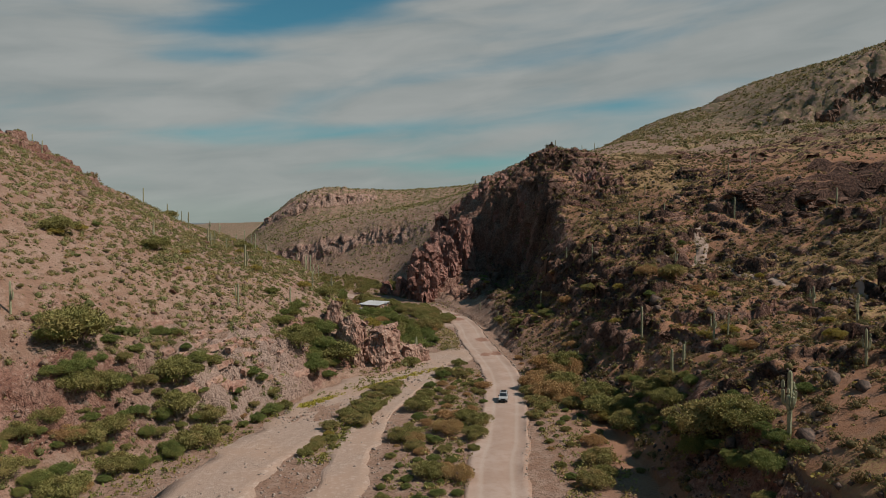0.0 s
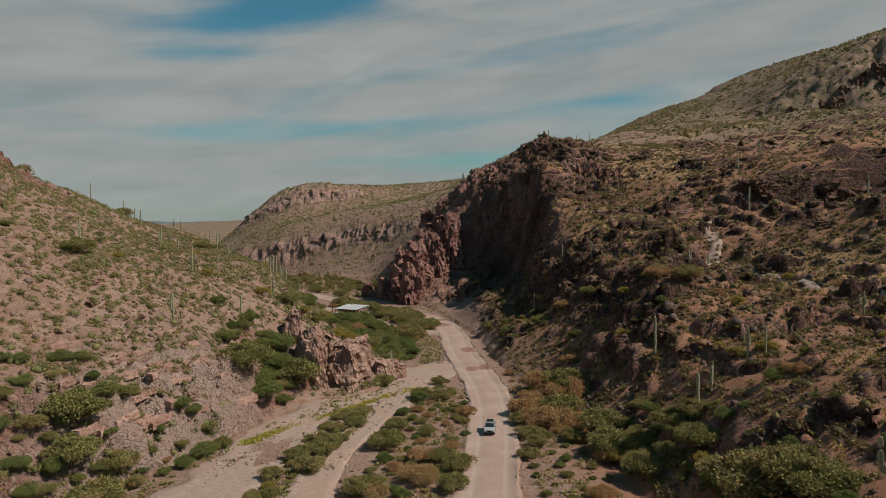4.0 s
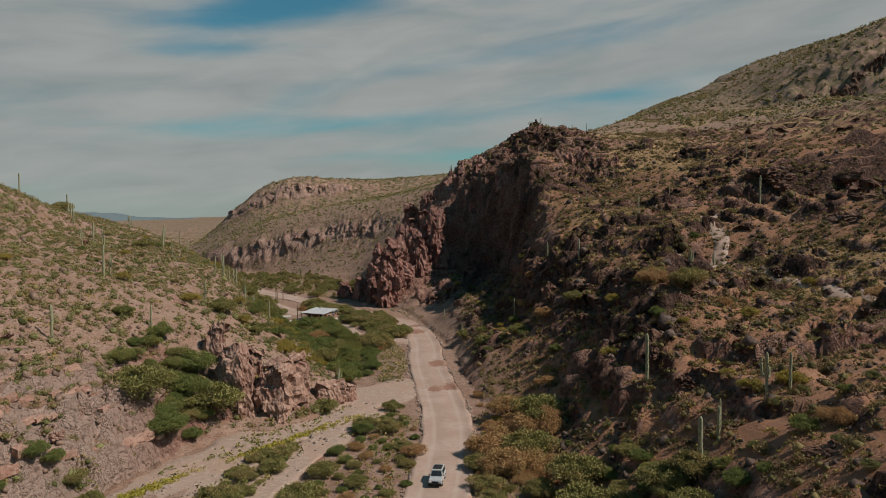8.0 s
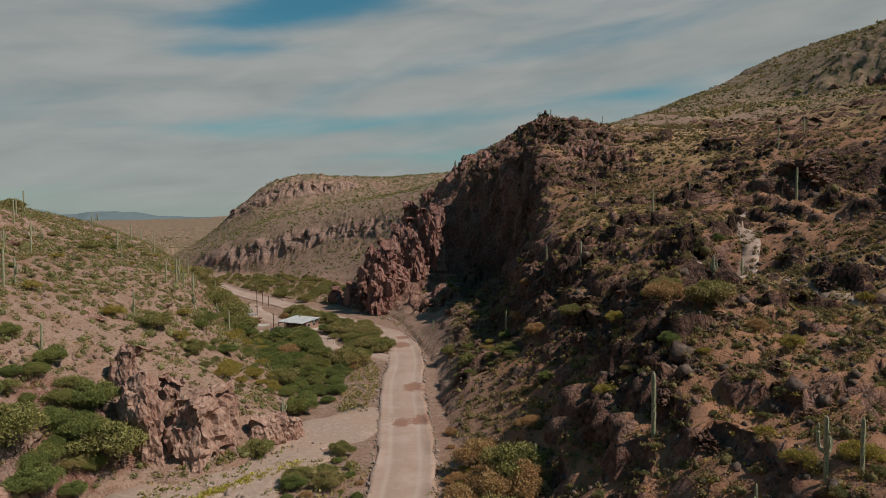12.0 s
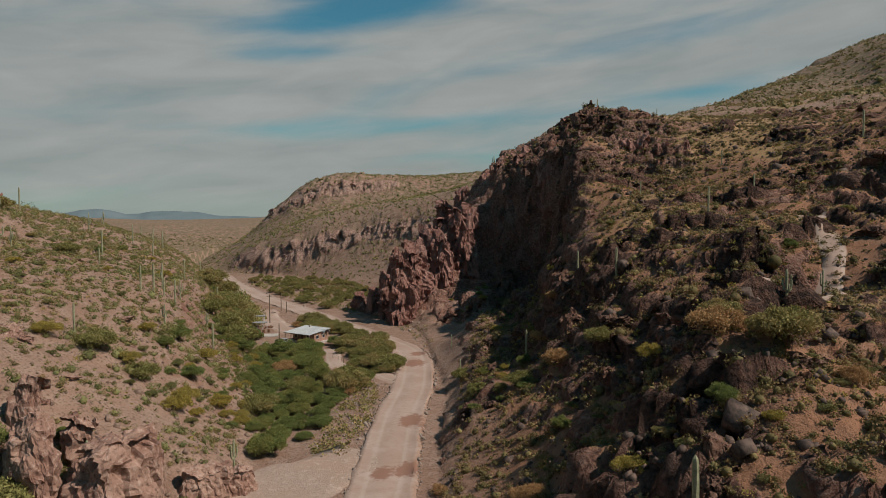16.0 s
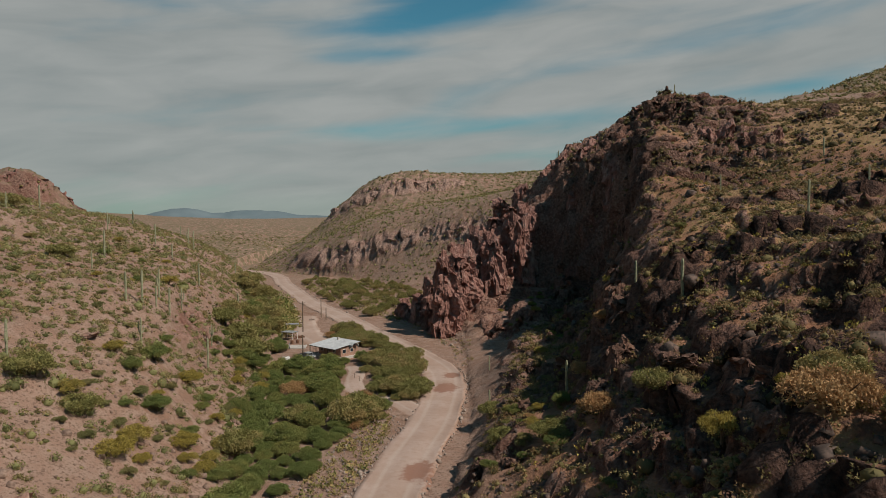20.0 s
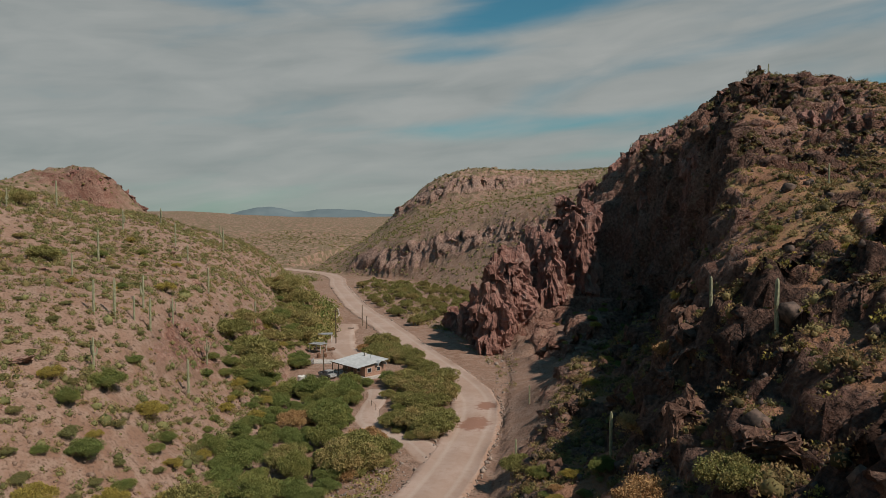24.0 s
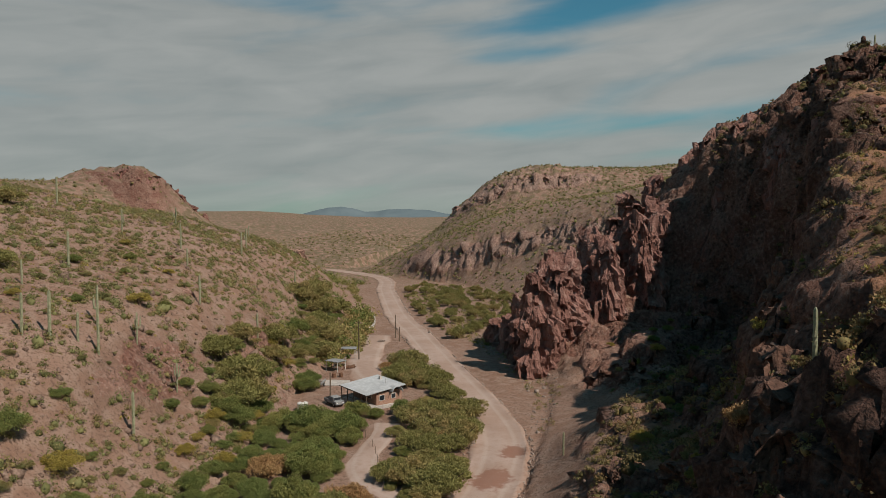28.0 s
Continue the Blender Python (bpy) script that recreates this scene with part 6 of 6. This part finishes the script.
    part("door_handle", box(0.06, 0.06, 0.14, (-0.05, -2.52, 1.4), 0.01), MAT_TIN, door)
    part("chimney", box(0.6, 0.6, 1.2, (-2.5, 3.6, 3.9), 0.04), MAT_CONCRETE, h)
    h.matrix_world = pose(-29.8, 301.6, 0.45, 0, 0, -28.6) @ Matrix.Scale(0.82, 4)


house()


def pole(x, y, tall, arm, label):
    p = tagged(new("utility_pole"), label, "pole", "poles along the road")
    part("shaft", tube([(0, 0, -0.8), (0, 0, tall * 0.5), (0, 0, tall)], [0.17, 0.15, 0.12], 10), MAT_WOOD, p)
    if arm:
        c = part("crossarm", box(1.9, 0.1, 0.12, (0, 0.14, tall - 0.6), 0.01), MAT_WOOD, p)
        for k in (-0.8, -0.3, 0.3, 0.8):
            part("insulator", tube([(k, 0.14, tall - 0.48), (k, 0.14, tall - 0.3)], [0.05, 0.03], 6), MAT_WHITE, c)
    p.matrix_world = at_ground(x, y, 20)


pole(-53, 334, 10.0, True, "dark wooden utility pole with crossarm beside the yard")
pole(-60, 366, 7.0, False, "plain dark wooden pole leaning by the dirt road")
pole(-56.5, 362, 4.2, False, "short grey post at the edge of the road")
pole(-37, 297.5, 6.0, False, "slender pale mast beside the porch roof")


def low_wall():
    w = tagged(new("retaining_wall"), "long low pale concrete wall beside the far road", "wall")
    line = smooth_line([(-73, 371), (-78, 384), (-86, 398), (-95, 410)], 2.6)
    for p, q in zip(line[:-1], line[1:]):
        d = q - p
        n = float(np.hypot(*d))
        x, y = (p + q) / 2
        part("wall_section", box(n - 0.03, 0.35, 1.5, (x, y, float(height(x, y)[0]) - 0.5), 0.03, math.degrees(math.atan2(d[1], d[0]))), MAT_CONCRETE, w)


low_wall()


def wheel(parent, x, y, r, w):
    t = part("wheel", tube([(x - w / 2, y, r), (x - w / 2 + 0.03, y, r), (x + w / 2 - 0.03, y, r), (x + w / 2, y, r)], [r * 0.86, r, r, r * 0.86], 18), MAT_RUBBER, parent)
    part("rim", tube([(x - w / 2 - 0.01, y, r), (x + w / 2 + 0.01, y, r)], [r * 0.56, r * 0.56], 14), MAT_TIN, t)


def car():
    """An upright five-door off-roader; its front looks along -y."""
    c = tagged(new("off_road_car"), "silver white off-road car driving on the dirt road", "car")
    side = [(-2.2, 0.45), (-2.25, 0.75), (-2.15, 1.02), (-1.0, 1.12), (2.15, 1.12), (2.25, 0.8), (2.2, 0.45)]
    bm = bmesh.new()
    rings = [[bm.verts.new((sx * (0.93 - 0.05 * (z > 1.0)), y, z)) for y, z in side] for sx in (-1, 1)]
    n = len(side)
    for k in range(n):
        bm.faces.new((rings[0][k], rings[0][(k + 1) % n], rings[1][(k + 1) % n], rings[1][k]))
    bm.faces.new(rings[0][::-1])
    bm.faces.new(rings[1])
    bmesh.ops.recalc_face_normals(bm, faces=bm.faces)
    bmesh.ops.bevel(bm, geom=list(bm.edges), offset=0.06, segments=2, affect="EDGES", profile=0.5)
    part("body", bm, MAT_CARPAINT, c)
    cab = bmesh.new()
    low = [cab.verts.new(p) for p in ((-0.86, -0.95, 1.1), (0.86, -0.95, 1.1), (0.86, 2.12, 1.1), (-0.86, 2.12, 1.1))]
    top = [cab.verts.new(p) for p in ((-0.7, -0.35, 1.72), (0.7, -0.35, 1.72), (0.72, 2.0, 1.74), (-0.72, 2.0, 1.74))]
    for k in range(4):
        cab.faces.new((low[k], low[(k + 1) % 4], top[(k + 1) % 4], top[k]))
    cab.faces.new(top)
    cab.faces.new(low[::-1])
    cabin = part("cabin", cab, MAT_CARPAINT, c)
    part("roof_panel", box(1.46, 2.4, 0.07, (0, 0.82, 1.72), 0.03), MAT_CARPAINT, cabin)
    ws = bmesh.new()
    ws.faces.new([ws.verts.new(p) for p in ((-0.76, -0.92, 1.16), (0.76, -0.92, 1.16), (0.64, -0.40, 1.68), (-0.64, -0.40, 1.68))])
    g = bmesh.ops.extrude_face_region(ws, geom=list(ws.faces))
    bmesh.ops.translate(ws, vec=(0, -0.03, 0.02), verts=[v for v in g["geom"] if isinstance(v, bmesh.types.BMVert)])
    part("windscreen", ws, MAT_GLASS, cabin)
    for s in (-1, 1):
        for y0, y1 in ((-0.45, 0.5), (0.58, 1.4), (1.48, 1.95)):
            bm = bmesh.new()
            q = [bm.verts.new((s * (0.865 - 0.02), y0, 1.18)), bm.verts.new((s * 0.845, y1, 1.18)), bm.verts.new((s * 0.735, y1 - 0.03, 1.66)), bm.verts.new((s * 0.735, y0 + (0.3 if y0 < 0 else 0.03), 1.66))]
            bm.faces.new(q if s > 0 else q[::-1])
            g = bmesh.ops.extrude_face_region(bm, geom=list(bm.faces))
            bmesh.ops.translate(bm, vec=(s * 0.03, 0, 0.005), verts=[v for v in g["geom"] if isinstance(v, bmesh.types.BMVert)])
            part("side_window", bm, MAT_GLASS, cabin)
        part("headlight", box(0.26, 0.08, 0.2, (s * 0.66, -2.24, 0.68), 0.03), MAT_WHITE, c)
        part("mirror", box(0.2, 0.1, 0.16, (s * 1.0, -0.75, 1.15), 0.03), MAT_RUBBER, c)
        for y in (-1.4, 1.4):
            wheel(c, s * 0.82, y, 0.38, 0.26)
    part("grille", box(0.9, 0.06, 0.24, (0, -2.25, 0.66), 0.02), MAT_RUBBER, c)
    part("bumper", box(1.8, 0.2, 0.22, (0, -2.28, 0.4), 0.05), MAT_RUBBER, c)
    part("roof_rack", box(1.2, 1.5, 0.06, (0, 0.8, 1.84), 0.02), MAT_RUBBER, c)
    c.matrix_world = pose(12.8, 147.0, 0.47, 0, 0, -8)


car()


def trailer(x, y, turn, label):
    c = tagged(new("flat_trailer"), label, "trailer")
    part("deck", box(2.2, 4.2, 0.2, (0, 0, 0.6), 0.03), MAT_WOOD, c)
    for s in (-1, 1):
        part("side_board", box(0.08, 4.2, 0.5, (s * 1.08, 0, 0.8), 0.02), MAT_GREY, c)
        wheel(c, s * 1.2, 0.3, 0.36, 0.22)
    part("drawbar", tube([(0, -2.1, 0.6), (0, -3.4, 0.5)], [0.06, 0.05], 6), MAT_IRON, c)
    part("jockey_leg", tube([(0, -3.2, 0.55), (0, -3.2, -0.05)], [0.05, 0.05], 6), MAT_IRON, c)
    c.matrix_world = at_ground(x, y, turn, 0.05)


def pickup(x, y, turn):
    c = tagged(new("parked_pickup"), "old grey pickup truck parked beside the porch", "truck")
    bm = box(1.85, 4.9, 0.62, (0, 0, 0.5), 0.08)
    part("body", bm, MAT_GREY, c)
    cab = box(1.65, 1.7, 0.72, (0, -0.5, 1.1), 0.16)
    cabin = part("cabin", cab, MAT_GREY, c)
    part("windscreen", box(1.4, 0.06, 0.45, (0, -1.34, 1.2), 0.02), MAT_GLASS, cabin)
    part("rear_window", box(1.3, 0.06, 0.4, (0, 0.35, 1.25), 0.02), MAT_GLASS, cabin)
    part("bed_liner", box(1.5, 1.9, 0.06, (0, 1.4, 1.1), 0.01), MAT_RUBBER, c)
    for s in (-1, 1):
        for y0 in (-1.55, 1.5):
            wheel(c, s * 0.84, y0, 0.37, 0.25)
        part("headlight", box(0.3, 0.06, 0.18, (s * 0.62, -2.46, 0.75), 0.02), MAT_WHITE, c)
    c.matrix_world = at_ground(x, y, turn, 0.08)


def tank(x, y, r, h, mat, label):
    c = tagged(new("water_tank"), label, "tank")
    part("shell", tube([(0, 0, 0), (0, 0, 0.04), (0, 0, h * 0.95), (0, 0, h), (0, 0, h + 0.12)], [r * 0.97, r, r, r * 0.94, r * 0.3], 20), mat, c)
    part("lid", tube([(0, 0, h + 0.1), (0, 0, h + 0.2)], [r * 0.28, r * 0.26], 14), MAT_IRON, c)
    c.matrix_world = at_ground(x, y, 0, -0.05)


def shade_frame(x, y, turn):
    c = tagged(new("open_shed"), "open shed of posts with a flat pale roof", "shed")
    for a in (-1.8, 1.8):
        for b in (-1.3, 1.3):
            part("post", box(0.14, 0.14, 2.5, (a, b, -0.2), 0.02), MAT_WHITE, c)
    part("roof", box(4.2, 3.2, 0.12, (0, 0, 2.3), 0.03), MAT_GREY, c, "weathered grey flat roof")
    for a in (-1.8, 1.8):
        part("beam", box(0.12, 3.0, 0.14, (a, 0, 2.15), 0.01), MAT_WOOD, c)
    c.matrix_world = at_ground(x, y, turn)


def pile(x, y, mat, seed, name, label, category, n=9, length=2.4):
    rng = random.Random(seed)
    c = tagged(new(name), label, category)
    for k in range(n):
        part("plank" if length > 1 else "block", box(length * rng.uniform(0.6, 1.1), rng.uniform(0.16, 0.45), rng.uniform(0.12, 0.35), (rng.uniform(-0.9, 0.9), rng.uniform(-0.9, 0.9), 0.02 + 0.16 * (k // 3)), 0.015, rng.uniform(-50, 50)), mat, c)
    c.matrix_world = at_ground(x, y, rng.uniform(0, 180))


pickup(-35.5, 296.5, 62)
trailer(-46.5, 307, 20, "small flat trailer with grey boards in the yard")
tank(-38.5, 290.5, 1.0, 1.5, MAT_WHITE, "chalky white water tank among the bushes")
tank(-48.5, 316, 0.45, 0.95, MAT_IRON, "rusty steel drum standing in the yard")
tank(-47.2, 317, 0.45, 0.95, MAT_IRON, "rusty steel drum standing beside another")
shade_frame(-58, 337, 25)
shade_frame(-52, 322, -10)
pile(-54, 327, MAT_WOOD, 1, "lumber_pile", "untidy heap of weathered boards in the yard", "lumber")
pile(-50, 325, MAT_IRON, 2, "scrap_heap", "heap of rusty scrap iron in the yard", "scrap")
pile(-56, 331, MAT_PALESTONE, 3, "rubble_heap", "heap of pale broken blocks in the yard", "rubble", 14, 0.8)
pile(-60, 358, MAT_PALESTONE, 4, "rubble_heap", "pale rubble beside the edge of the road", "rubble", 14, 0.9)
pile(-63, 352, MAT_WOOD, 5, "brush_pile", "heap of brown branches beside the track", "brush", 12, 2.6)
slab = tagged(new("concrete_slab", None), "bare pale concrete slab beside the house", "slab")
part("slab_plate", box(7.5, 4.5, 0.35, (0, 0, -0.12), 0.03), MAT_CONCRETE, slab)
slab.matrix_world = at_ground(-46, 311, 18)


def fence(line, label):
    f = tagged(new("wire_fence"), label, "fence")
    pts = smooth_line(line, 3.0)
    for p in pts:
        part("post", tube([(p[0], p[1], float(height(*p)[0]) - 0.3), (p[0], p[1], float(height(*p)[0]) + 1.2)], [0.06, 0.05], 6), MAT_WOOD, f)
    for z in (0.5, 1.05):
        part("wire", tube([(p[0], p[1], float(height(*p)[0]) + z) for p in pts], [0.012] * len(pts), 4), MAT_IRON, f)


fence([(-22, 284), (-16, 278), (-10, 270), (-6, 264)], "old wooden post and wire fence along the driveway")
